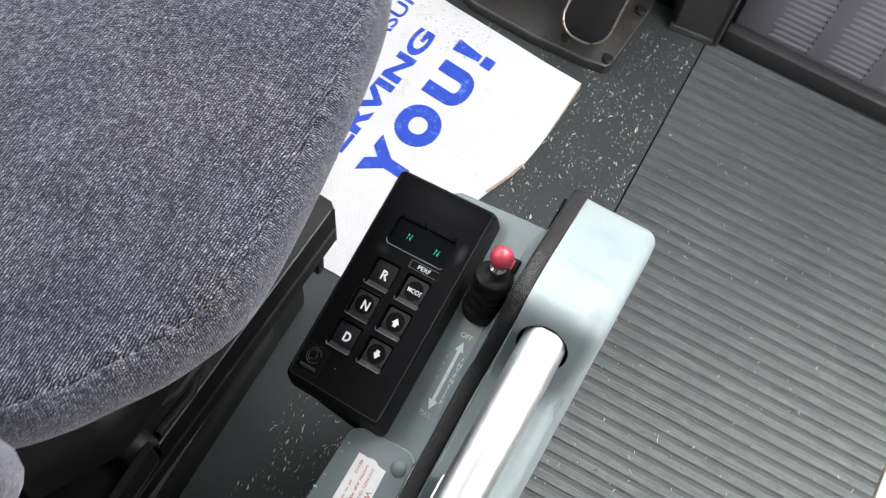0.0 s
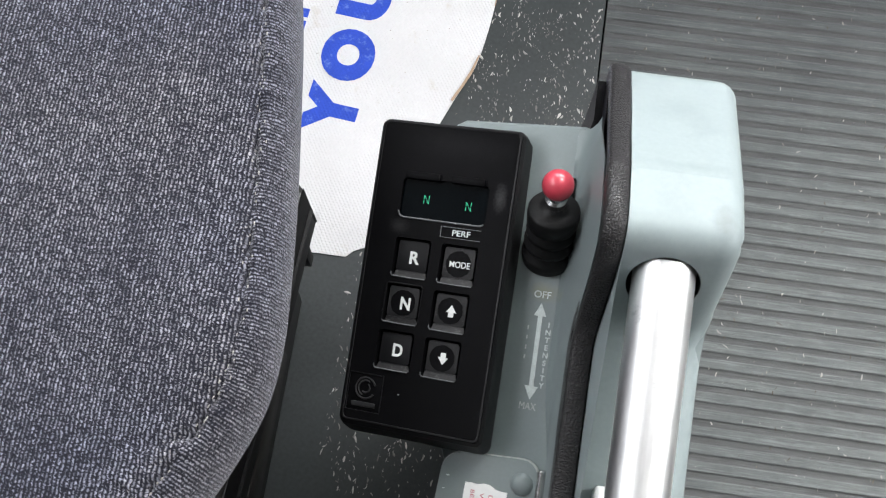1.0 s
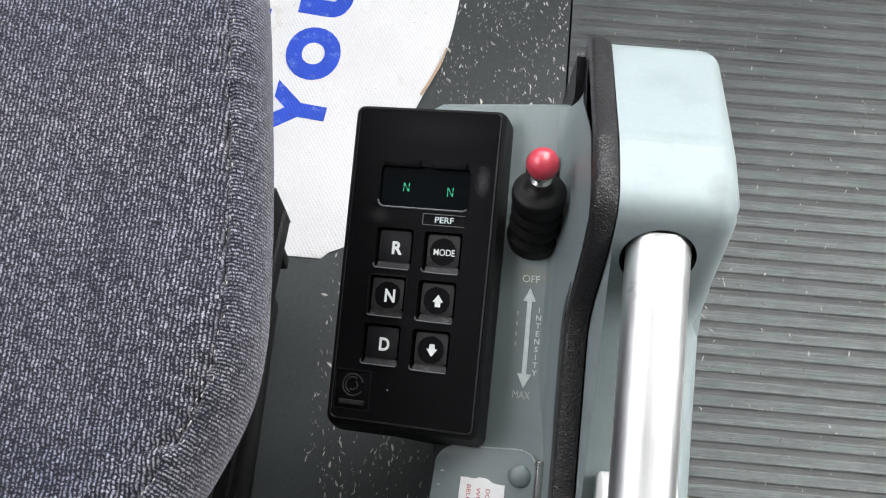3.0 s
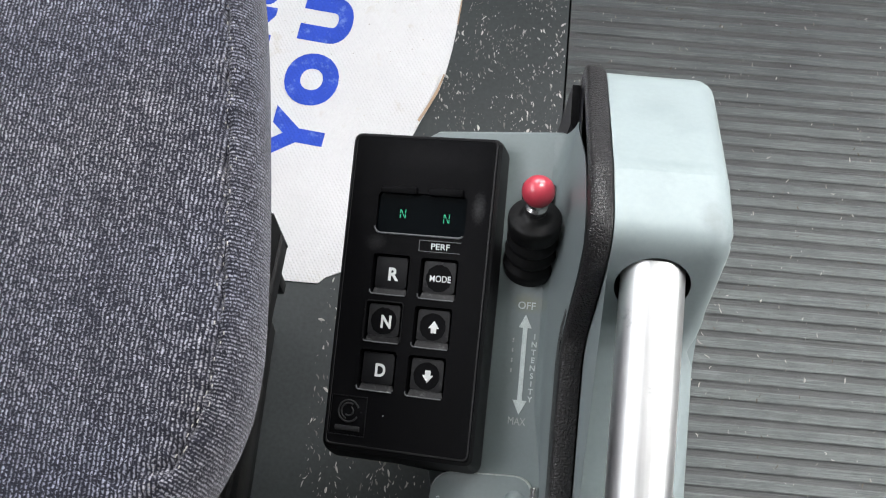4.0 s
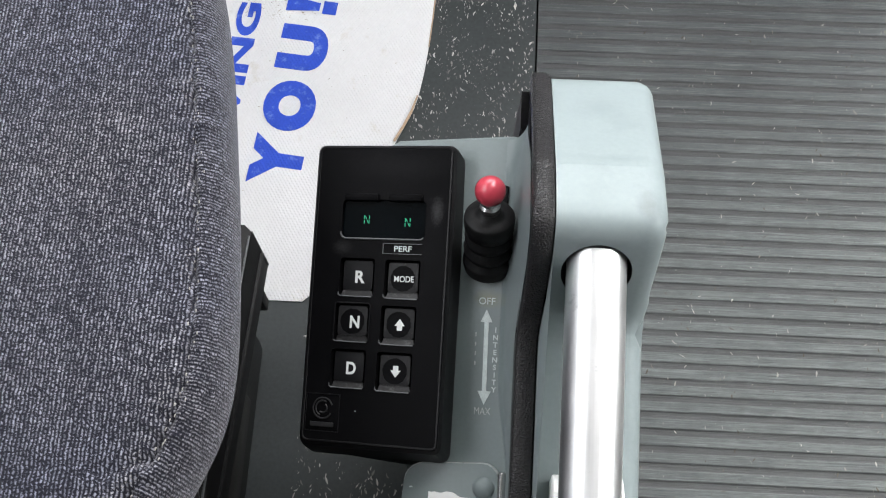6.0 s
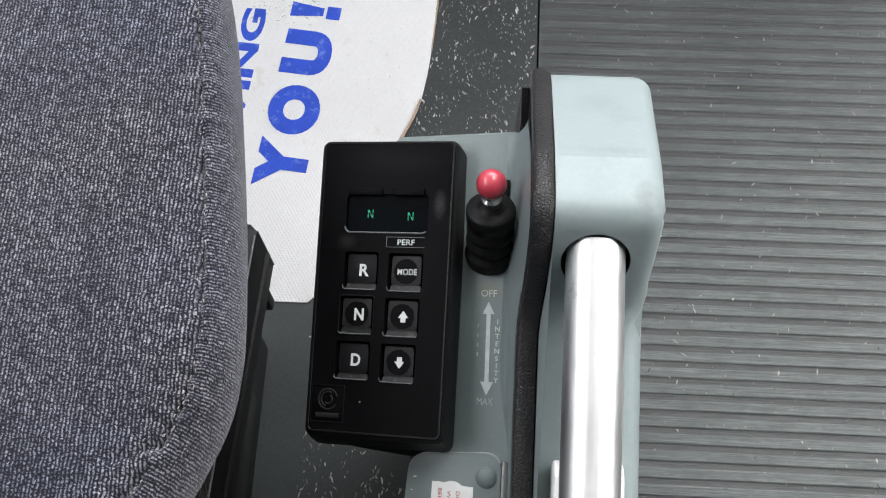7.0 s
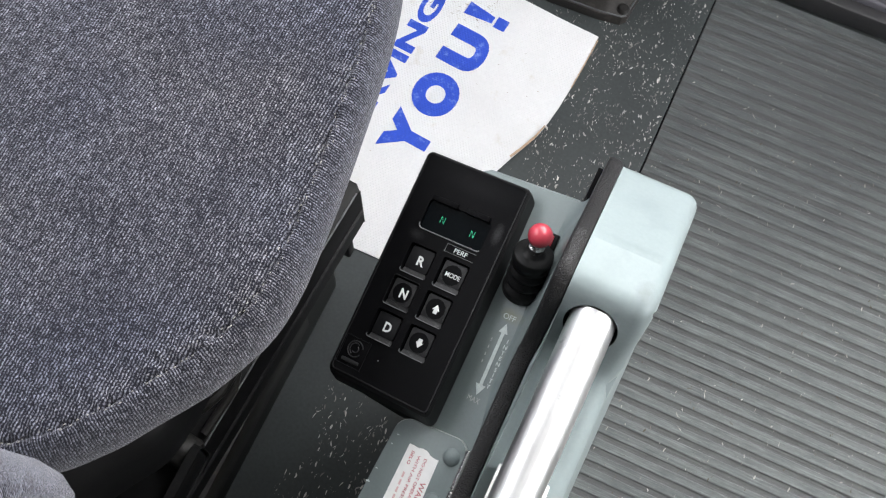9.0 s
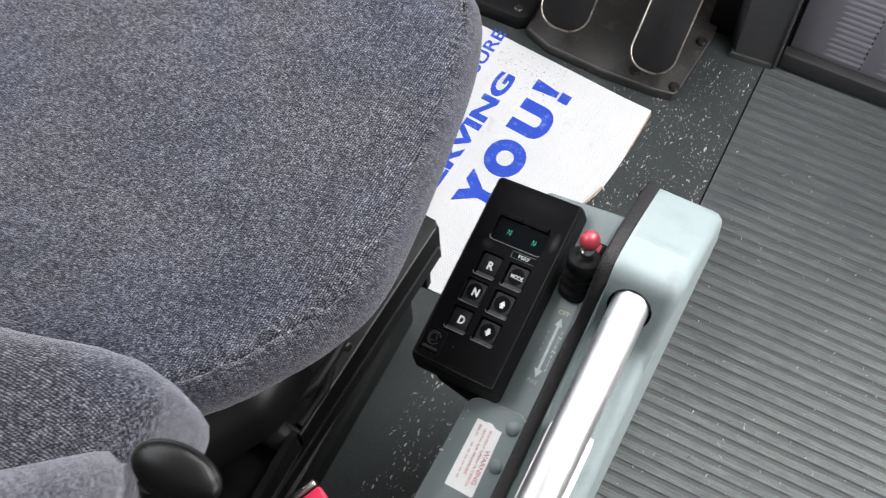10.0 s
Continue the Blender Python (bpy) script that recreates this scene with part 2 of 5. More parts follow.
M_TUBE = surface("brushed_steel", (0.95, 0.95, 0.95), 0.37, metal=1.0, var=0.14, coarse=30, fine=500, bump=0.10, depth=0.0002, stretch=(1, 0.04, 0.04), rough_var=0.07, dirt=(0.55, 0.57, 0.56), dirt_at=0.63)
M_CHROME = surface("worn_chrome", (0.70, 0.69, 0.67), 0.22, metal=1.0, var=0.12, coarse=60, fine=600, bump=0.1, dirt=(0.28, 0.22, 0.17), dirt_at=0.62)
M_STAY = surface("white_painted_stay", (0.80, 0.80, 0.78), 0.45, var=0.05, coarse=30, fine=400, bump=0.05, dirt=(0.6, 0.57, 0.52), dirt_at=0.64)
M_RED = surface("red_plastic", (0.45, 0.042, 0.066), 0.32, var=0.10, coarse=90, fine=500, bump=0.02, coat=0.5)
M_BUCKLE = surface("bright_red_plastic", (0.85, 0.03, 0.10), 0.4, var=0.06, bump=0.02)
M_BOOT = surface("black_rubber", (0.006, 0.006, 0.0064), 0.46, spec=0.18, var=0.2, coarse=40, fine=500, bump=0.15, dirt=(0.05, 0.05, 0.05), dirt_at=0.6)
M_BLACK = surface("black_seat_plastic", (0.011, 0.011, 0.0115), 0.40, spec=0.14, var=0.25, coarse=15, fine=350, bump=0.15, dirt=(0.04, 0.037, 0.034), dirt_at=0.64)
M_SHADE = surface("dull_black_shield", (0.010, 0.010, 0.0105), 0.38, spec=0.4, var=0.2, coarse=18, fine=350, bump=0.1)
M_PADBLACK = surface("polished_black_vinyl", (0.004, 0.004, 0.004), 0.32, spec=0.22, var=0.2, coarse=30, fine=400, bump=0.05, rough_var=0.05)
M_PLATE = surface("worn_black_plate", (0.040, 0.037, 0.035), 0.42, spec=0.4, var=0.35, coarse=18, fine=300, bump=0.2, dirt=(0.085, 0.076, 0.068), dirt_at=0.56)
M_RIM = surface("scuffed_steel_rim", (0.42, 0.38, 0.34), 0.38, metal=1.0, var=0.3, coarse=60, fine=500, bump=0.1, dirt=(0.16, 0.12, 0.09), dirt_at=0.5)
M_STEEL = surface("dark_painted_steel", (0.022, 0.021, 0.020), 0.42, spec=0.35, metal=0.0, var=0.3, coarse=25, fine=300, bump=0.15, dirt=(0.12, 0.075, 0.05), dirt_at=0.64)
M_FLOOR = surface("dark_vinyl_floor", (0.043, 0.049, 0.050), 0.42, spec=0.26, var=0.25, coarse=7, fine=240, bump=0.2, depth=0.0005, dirt=(0.080, 0.084, 0.080), dirt_at=0.6)
M_PAPER = surface("white_crepe_paper", (0.71, 0.705, 0.715), 0.85, var=0.05, coarse=14, fine=260, bump=0.3, depth=0.0006, dirt=(0.60, 0.565, 0.52), dirt_at=0.60, spec=0.2)


def crepe(m):
    """Adds the small diamond embossing of the paper to a surface."""
    n, l = m.node_tree.nodes, m.node_tree.links
    tc = n.new("ShaderNodeTexCoord")
    waves = []
    for ang in (38, -32):
        mp = n.new("ShaderNodeMapping")
        mp.inputs["Rotation"].default_value = (0, 0, radians(ang))
        wv = n.new("ShaderNodeTexWave")
        wv.inputs["Scale"].default_value, wv.inputs["Distortion"].default_value, wv.inputs["Detail"].default_value = 88, 0.8, 1
        l.new(tc.outputs["Object"], mp.inputs["Vector"])
        l.new(mp.outputs["Vector"], wv.inputs["Vector"])
        waves.append(wv)
    mul = n.new("ShaderNodeMath")
    mul.operation = "MULTIPLY"
    l.new(waves[0].outputs["Fac"], mul.inputs[0])
    l.new(waves[1].outputs["Fac"], mul.inputs[1])
    bp = n.new("ShaderNodeBump")
    bp.inputs["Strength"].default_value, bp.inputs["Distance"].default_value = 0.5, 0.0009
    l.new(mul.outputs[0], bp.inputs["Height"])
    b = n["Principled BSDF"]
    old = b.inputs["Normal"].links[0].from_socket
    l.new(old, bp.inputs["Normal"])
    l.new(bp.outputs["Normal"], b.inputs["Normal"])
    return m


crepe(M_PAPER)
M_BLUE = surface("blue_print", (0.035, 0.085, 0.52), 0.8, var=0.16, coarse=40, fine=330, bump=0.15, spec=0.2, dirt=(0.17, 0.25, 0.64), dirt_at=0.55)
crepe(M_BLUE)
M_PAPER_EDGE = surface("brown_paper_edge", (0.42, 0.30, 0.21), 0.9, var=0.3, coarse=60)
M_LABEL = surface("white_label", (0.88, 0.88, 0.87), 0.5, var=0.05, coarse=70, dirt=(0.66, 0.62, 0.6), dirt_at=0.64, bump=0.03)
M_LABEL_RED = surface("faded_red_print", (0.50, 0.10, 0.13), 0.6, var=0.4, coarse=260, fine=900, bump=0.02, dirt=(0.75, 0.6, 0.6), dirt_at=0.58)
M_LABEL_FAINT = surface("faint_pink_print", (0.72, 0.50, 0.50), 0.6, var=0.2, coarse=260, fine=900, bump=0.02)
def flecks(name, dim, bright):
    """Crumbs that each have a tone of their own."""
    m = surface(name, bright, 0.8, var=0.2, coarse=200, fine=900, bump=0.0, spec=0.2)
    n, l = m.node_tree.nodes, m.node_tree.links
    geo = n.new("ShaderNodeNewGeometry")
    ramp = n.new("ShaderNodeValToRGB")
    ramp.color_ramp.elements[0].color, ramp.color_ramp.elements[1].color = (*dim, 1), (*bright, 1)
    ramp.color_ramp.elements[0].position = 0.25
    l.new(geo.outputs["Random Per Island"], ramp.inputs["Fac"])
    l.new(ramp.outputs["Color"], n["Principled BSDF"].inputs["Base Color"])
    return m


M_FLECK = flecks("pale_grit", (0.16, 0.155, 0.145), (0.66, 0.64, 0.60))
M_FLECK_DULL = flecks("dull_grit", (0.12, 0.105, 0.085), (0.56, 0.54, 0.50))
M_MUD = flecks("brown_dirt", (0.30, 0.26, 0.22), (0.58, 0.53, 0.47))
M_VENT = surface("grey_dash_plastic", (0.275, 0.266, 0.300), 0.55, var=0.08, coarse=10, fine=500, bump=0.15, depth=0.0004)
M_COLUMN = surface("dark_grey_plastic", (0.052, 0.051, 0.053), 0.5, var=0.2, coarse=14, fine=400, bump=0.12, dirt=(0.08, 0.08, 0.078), dirt_at=0.62)
M_SKIRT = surface("dark_rubber_skirting", (0.035, 0.034, 0.036), 0.5, var=0.2, coarse=18, fine=300, bump=0.1)
M_PEDAL = surface("black_pedal_rubber", (0.010, 0.009, 0.010), 0.55, spec=0.2, var=0.3, coarse=40, fine=260, bump=0.3, dirt=(0.028, 0.025, 0.023), dirt_at=0.62)
M_NOSING = surface("cream_step_nosing", (0.62, 0.58, 0.45), 0.5, var=0.08, coarse=20, dirt=(0.42, 0.38, 0.3), dirt_at=0.62)
M_WALL = surface("grey_interior_panel", (0.17, 0.175, 0.18), 0.6, var=0.06, coarse=4, fine=120)
M_CEIL = surface("pale_ceiling_lining", (0.80, 0.80, 0.79), 0.7, var=0.05, coarse=4, fine=150)
M_LED = glow("green_display_light", (0.05, 0.8, 0.42), 0.55)
M_GLASS = glass("window_glass")


def ribbed_rubber(name, fresh, worn, scuffing):
    """Ribbed flooring: fine ridges run along each rib; the trodden area is rubbed pale and dusty."""
    m = surface(name, fresh, 0.45, var=0.22, coarse=6, fine=260, bump=0.0, spec=0.6, stretch=(0.05, 1, 1), rough_var=0.12)
    n, l = m.node_tree.nodes, m.node_tree.links
    b = n["Principled BSDF"]
    tc = n.new("ShaderNodeTexCoord")

    def fog(stretch, scale, detail, rough):
        mp = n.new("ShaderNodeMapping")
        mp.inputs["Scale"].default_value = stretch
        l.new(tc.outputs["Object"], mp.inputs["Vector"])
        k = n.new("ShaderNodeTexNoise")
        k.inputs["Scale"].default_value, k.inputs["Detail"].default_value, k.inputs["Roughness"].default_value = scale, detail, rough
        l.new(mp.outputs["Vector"], k.inputs["Vector"])
        return k.outputs["Fac"]

    def calc(op, a, c, d=0.0):
        k = n.new("ShaderNodeMath")
        k.operation = op
        for sock, val in zip(k.inputs, (a, c, d)):
            if isinstance(val, (int, float)):
                sock.default_value = val
            else:
                l.new(val, sock)
        return k.outputs[0]

    # where feet tread: a broad patch in the middle of the platform with an uneven border
    away = n.new("ShaderNodeVectorMath")
    away.operation, away.inputs[1].default_value = "DISTANCE", (0.50, 0.02, 0.0)
    l.new(tc.outputs["Object"], away.inputs[0])
    tread = n.new("ShaderNodeMapRange")
    tread.inputs["From Min"].default_value, tread.inputs["From Max"].default_value = 0.50, 0.18
    l.new(calc("MULTIPLY_ADD", calc("SUBTRACT", fog((1, 1, 1), 9, 5, 0.6), 0.5), 0.45, away.outputs["Value"]), tread.inputs["Value"])
    streaks = calc("MULTIPLY_ADD", fog((0.015, 1, 1), 640, 4, 0.75), 2.2, -0.75)
    blotch = calc("MULTIPLY_ADD", fog((0.5, 1, 1), 75, 6, 0.7), 1.3, -0.32)
    rub = calc("MULTIPLY", tread.outputs["Result"], calc("ADD", calc("MULTIPLY", streaks, 0.45), calc("MULTIPLY", blotch, 0.75)))
    loose = calc("MULTIPLY", calc("GREATER_THAN", fog((0.03, 1, 1), 560, 3, 0.7), 0.56), 0.34)
    amount = calc("ADD", calc("MULTIPLY", rub, 1.25), loose)
    clip = n.new("ShaderNodeClamp")
    l.new(amount, clip.inputs["Value"])
    mix = n.new("ShaderNodeMix")
    mix.data_type = "RGBA"
    mix.inputs[7].default_value = (*worn, 1)
    l.new(clip.outputs[0], mix.inputs[0])
    l.new(b.inputs["Base Color"].links[0].from_socket, mix.inputs[6])
    l.new(mix.outputs[2], b.inputs["Base Color"])
    height = calc("MULTIPLY_ADD", fog((0.35, 1, 1), 240, 6, 0.75), scuffing, calc("MULTIPLY", fog((0.012, 1, 1), 620, 4, 0.75), 0.8))
    bp = n.new("ShaderNodeBump")
    bp.inputs["Strength"].default_value, bp.inputs["Distance"].default_value = 0.9, 0.0030
    l.new(height, bp.inputs["Height"])
    l.new(bp.outputs["Normal"], b.inputs["Normal"])
    return m


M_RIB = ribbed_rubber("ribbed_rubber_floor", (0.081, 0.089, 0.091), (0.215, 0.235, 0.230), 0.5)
# groove faces: less worn, and with shade put into a darker colour
M_GROOVE_SHADE = ribbed_rubber("ribbed_rubber_groove_shade", (0.066, 0.068, 0.069), (0.115, 0.119, 0.118), 0.4)


# ---- mesh helpers ----
def finish(name, bm, material, smooth=True, angle=35):
    me = bpy.data.meshes.new(name)
    bmesh.ops.recalc_face_normals(bm, faces=bm.faces)
    if smooth:
        for f in bm.faces:
            f.smooth = True
        for e in bm.edges:
            if len(e.link_faces) == 2 and e.calc_face_angle(0) > radians(angle):
                e.smooth = False
    bm.to_mesh(me)
    bm.free()
    if material:
        me.materials.append(material)
    return me


def part(name, bm, material, parent=None, label="", smooth=True, angle=35):
    """Links a bmesh, or a ready mesh, as one object; under a thing or a part where parent is given."""
    me = bm if isinstance(bm, bpy.types.Mesh) else finish(name, bm, material, smooth, angle)
    ob = new(name, me)
    if parent:
        ob.parent = parent
    if label:
        ob["label"] = label
    return ob


def thing(name, at, label, category, kind="", group=""):
    """An empty that carries a thing's parts. at: a place or a pose."""
    e = new(name)
    e.empty_display_size = 0.02
    e.matrix_world = at if isinstance(at, Matrix) else Matrix.Translation(at)
    return tagged(e, label, category, group, kind)


def box(x0, x1, y0, y1, z0, z1, bevel=0.0, seg=2, bm=None):
    bm2 = bmesh.new()
    bmesh.ops.create_cube(bm2, size=1.0)
    bmesh.ops.scale(bm2, vec=(x1 - x0, y1 - y0, z1 - z0), verts=bm2.verts)
    bmesh.ops.translate(bm2, vec=((x0 + x1) / 2, (y0 + y1) / 2, (z0 + z1) / 2), verts=bm2.verts)
    if bevel:
        bmesh.ops.bevel(bm2, geom=bm2.edges[:], offset=bevel, segments=seg, profile=0.5, affect="EDGES")
    return joined(bm, bm2)


def joined(bm, extra):
    """Adds extra to bm (or returns extra when there is no bm)."""
    if bm is None:
        return extra
    me = bpy.data.meshes.new("joined")
    extra.to_mesh(me)
    extra.free()
    bm.from_mesh(me)
    bpy.data.meshes.remove(me)
    return bm


def plate(points, z0, z1, bevel=0.0, seg=2, bm=None):
    """A flat plate with the given outline in x and y."""
    b = bmesh.new()
    lo = [b.verts.new((x, y, z0)) for x, y in points]
    hi = [b.verts.new((x, y, z1)) for x, y in points]
    b.faces.new(lo[::-1])
    top = b.faces.new(hi)
    n = len(points)
    for i in range(n):
        b.faces.new((lo[i], lo[(i + 1) % n], hi[(i + 1) % n], hi[i]))
    if bevel:
        bmesh.ops.bevel(b, geom=list(top.edges), offset=bevel, segments=seg, profile=0.5, affect="EDGES")
    return joined(bm, b)


def rounded(x0, x1, y0, y1, r, n=5):
    """Outline of a rectangle with round corners."""
    pts = []
    for cx, cy, a in ((x1 - r, y1 - r, 0), (x0 + r, y1 - r, 90), (x0 + r, y0 + r, 180), (x1 - r, y0 + r, 270)):
        pts += [(cx + r * math.cos(radians(a + 90 * i / n)), cy + r * math.sin(radians(a + 90 * i / n))) for i in range(n + 1)]
    return pts


def loft(rings, cap_start=True, cap_end=True, closed=True, bm=None):
    """Skin over rings of points, all of one length."""
    b = bmesh.new()
    vs = [[b.verts.new(p) for p in r] for r in rings]
    n = len(rings[0])
    for a, c in zip(vs, vs[1:]):
        for i in range(n if closed else n - 1):
            b.faces.new((a[i], a[(i + 1) % n], c[(i + 1) % n], c[i]))
    if cap_start:
        b.faces.new(vs[0][::-1])
    if cap_end:
        b.faces.new(vs[-1])
    return joined(bm, b)


def turned(axis_from, axis_to, profile, n=24, bm=None, caps=True):
    """A turned shape about a line; profile: rows of (share of the way, radius)."""
    a, c = Vector(axis_from), Vector(axis_to)
    d = (c - a).normalized()
    e1 = d.orthogonal().normalized()
    e2 = d.cross(e1)
    rings = []
    for s, r in profile:
        o = a.lerp(c, s)
        rings.append([o + (e1 * math.cos(k) + e2 * math.sin(k)) * r for k in (2 * math.pi * i / n for i in range(n))])
    return loft(rings, caps, caps, bm=bm)


def tube(points, r, n=10, bm=None):
    """A round bar through the points."""
    pts = [Vector(p) for p in points]
    rings = []
    e1 = None
    for i, p in enumerate(pts):
        d = (pts[min(i + 1, len(pts) - 1)] - pts[max(i - 1, 0)]).normalized()
        e1 = d.orthogonal().normalized() if e1 is None else (e1 - d * e1.dot(d)).normalized()
        e2 = d.cross(e1)
        rings.append([p + (e1 * math.cos(k) + e2 * math.sin(k)) * r for k in (2 * math.pi * j / n for j in range(n))])
    return loft(rings, bm=bm)


def ball(centre, r, scale=(1, 1, 1), u=24, v=14, bm=None):
    b = bmesh.new()
    bmesh.ops.create_uvsphere(b, u_segments=u, v_segments=v, radius=r)
    bmesh.ops.scale(b, vec=scale, verts=b.verts)
    bmesh.ops.translate(b, vec=centre, verts=b.verts)
    return joined(bm, b)


def moved(bm, m):
    bmesh.ops.transform(bm, matrix=m, verts=bm.verts)
    return bm


def evaluated(ob, name, material):
    """The mesh of an object with its modifiers, as a fresh mesh; the object goes."""
    dg = bpy.context.evaluated_depsgraph_get()
    me = bpy.data.meshes.new_from_object(ob.evaluated_get(dg), depsgraph=dg)
    me.name = name
    bpy.data.objects.remove(ob)
    me.materials.clear()
    me.materials.append(material)
    return me


def cut_out(bm, cutters, name, material):
    """bm with the cutters (bmeshes) taken out of it."""
    bmesh.ops.recalc_face_normals(bm, faces=bm.faces)
    base = bpy.data.meshes.new(name)
    bm.to_mesh(base)
    bm.free()
    ob = new(name, base)
    tools = []
    for c in cutters:
        bmesh.ops.recalc_face_normals(c, faces=c.faces)
        cm = bpy.data.meshes.new("cutter")
        c.to_mesh(cm)
        c.free()
        t = new("cutter", cm)
        tools.append(t)
        md = ob.modifiers.new("cut", "BOOLEAN")
        md.operation, md.solver, md.object = "DIFFERENCE", "EXACT", t
    me = evaluated(ob, name, material)
    for t in tools:
        bpy.data.objects.remove(t)
    b = bmesh.new()
    b.from_mesh(me)
    bpy.data.meshes.remove(me)
    return b


def lettering(text, height, depth, bold=0.0, width=None, spacing=1.0):
    """Text in the built-in font as a bmesh: centred on the origin in x and y, capitals of that height, reading along +x."""
    cu = bpy.data.curves.new("lettering", "FONT")
    cu.body, cu.align_x, cu.align_y = text, "CENTER", "CENTER"
    cu.size, cu.extrude, cu.offset, cu.space_character, cu.resolution_u = 1.0, 0.02, bold, spacing, 6
    ob = new("lettering", cu)
    me = evaluated(ob, "lettering", M_PRINT)
    b = bmesh.new()
    b.from_mesh(me)
    bpy.data.meshes.remove(me)
    xs, ys, zs = zip(*[v.co for v in b.verts])
    w, h, d = max(xs) - min(xs), max(ys) - min(ys), max(zs) - min(zs)
    s = height / h
    sx = s if width is None else width / w
    bmesh.ops.translate(b, vec=(-(max(xs) + min(xs)) / 2, -(max(ys) + min(ys)) / 2, -min(zs)), verts=b.verts)
    bmesh.ops.scale(b, vec=(sx, s, depth / d), verts=b.verts)
    return b


# ---- large structure ----
def flat_floor(name, label, x0, x1, y0, y1, z0, z1, material):
    return tagged(part(name, box(x0, x1, y0, y1, z0, z1), material, smooth=False), label, "floor", kind="structure")


SEAM = 0.1572
flat_floor("floor", "dark grey-green smooth vinyl floor, gritty and scuffed", -0.80, SEAM - 0.0012, -1.6, 1.25, -0.05, 0.0, M_FLOOR)

# ribbed flooring beside the driver's place: one moulded sheet, ribs across the coach
RIB_P, RIB_Y0, RIB_Y1 = 0.01822, -0.1455, 0.652
rb = bmesh.new()
prof = []
k0, k1 = -29, 16
for k in range(k0, k1 + 1):
    yc = 0.1440 - k * RIB_P
    lo, hi = yc - 0.0040, yc + 0.0040
    if lo < RIB_Y0 + 0.002 or hi > RIB_Y1 - 0.002:
        continue
    prof += [(hi + 0.0030, 0.0002), (hi + 0.0006, 0.0004), (hi - 0.0002, -0.0004), (yc + 0.0030, -0.0016), (yc + 0.0020, -0.0019), (yc - 0.0012, -0.0017), (yc - 0.0028, -0.0011), (lo + 0.0004, -0.0004), (lo - 0.0008, 0.0004), (lo - 0.0034, 0.0002)]
prof = [(RIB_Y1, 0.0)] + prof + [(RIB_Y0, 0.0)]
xs = [SEAM + 0.0012] + [SEAM + 0.008 * (i + 1) for i in range(54)] + [0.600]
rows = []
for x in xs:
    row = []
    for y, z in prof:
        wear = 0.0003 * noise.noise(Vector((x * 14, y * 160, 2.0))) + 0.0004 * noise.noise(Vector((x * 60, y * 160, 8.0)))
        fade = min(1.0, max(0.0, (x - SEAM - 0.007) / 0.008))
        row.append(rb.verts.new((x, y + 0.00025 * noise.noise(Vector((x * 25, y * 90, 4.0))), z * fade + wear)))
    rows.append(row)
for a, c in zip(rows, rows[1:]):
    for i in range(len(prof) - 1):
        face = rb.faces.new((a[i], a[i + 1], c[i + 1], c[i]))
        # groove faces take the darker, shade-tinted rubber
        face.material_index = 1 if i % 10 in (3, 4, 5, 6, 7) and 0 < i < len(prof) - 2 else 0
under = [rb.verts.new((x, y, -0.05)) for x, y in ((xs[0], RIB_Y1), (xs[0], RIB_Y0), (xs[-1], RIB_Y0), (xs[-1], RIB_Y1))]
rb.faces.new(under)
rb.faces.new([under[0], under[1]] + rows[0][::-1])
rb.faces.new([under[3], under[2]] + rows[-1][::-1])
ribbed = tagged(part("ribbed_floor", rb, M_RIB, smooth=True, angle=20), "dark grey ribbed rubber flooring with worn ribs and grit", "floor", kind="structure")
ribbed.data.materials.append(M_GROOVE_SHADE)

nose = thing("step_nosing", (0.4, -0.15, 0.0), "cream plastic nosing along the edge of the ribbed floor", "nosing", kind="structure")
part("nosing_strip", moved(box(SEAM + 0.002, 0.64, -0.187, -0.147, -0.03, 0.003, 0.003), Matrix.Translation((-0.4, 0.15, 0))), M_NOSING, nose)
part("nosing_strip", moved(box(0.602, 0.640, -0.145, 0.655, -0.03, 0.003, 0.003), Matrix.Translation((-0.4, 0.15, 0))), M_NOSING, nose)
flat_floor("aisle_floor", "dark floor of the lower step and aisle", SEAM, 1.5, -3.2, 1.25, -0.30, -0.25, M_FLOOR)
flat_floor("rear_floor", "dark floor behind the driver's place", -0.80, SEAM, -3.2, -1.6, -0.05, 0.0, M_FLOOR)
tagged(part("step_riser", box(SEAM + 0.002, 0.64, -0.185, 0.655, -0.25, -0.05), M_COLUMN, smooth=False), "dark riser below the ribbed platform", "riser", kind="structure")


def wall_with_opening(name, label, axis, at, thick, a0, a1, z0, z1, oa0, oa1, oz0, oz1, material=None):
    """An upright wall with a real opening. axis 'x': the wall stands at x = at and runs along y."""
    bm = None
    for s0, s1, t0, t1 in ((a0, oa0, z0, z1), (oa1, a1, z0, z1), (oa0, oa1, z0, oz0), (oa0, oa1, oz1, z1)):
        if s1 - s0 < 1e-4 or t1 - t0 < 1e-4:
            continue
        bm = box(at, at + thick, s0, s1, t0, t1, bm=bm) if axis == "x" else box(s0, s1, at, at + thick, t0, t1, bm=bm)
    bmesh.ops.remove_doubles(bm, verts=bm.verts, dist=1e-5)
    return tagged(part(name, bm, material or M_WALL, smooth=False), label, "wall", kind="structure")


wall_with_opening("wall_front", "grey front wall of the coach below and above the windscreen", "y", 1.60, 0.06, -0.92, 1.56, -0.3, 2.15, -0.78, 1.32, 0.98, 2.02)
wall_with_opening("wall_left", "grey side wall beside the driver with a window", "x", -0.92, 0.06, -3.2, 1.60, -0.3, 2.15, -0.70, 0.75, 1.10, 1.90)
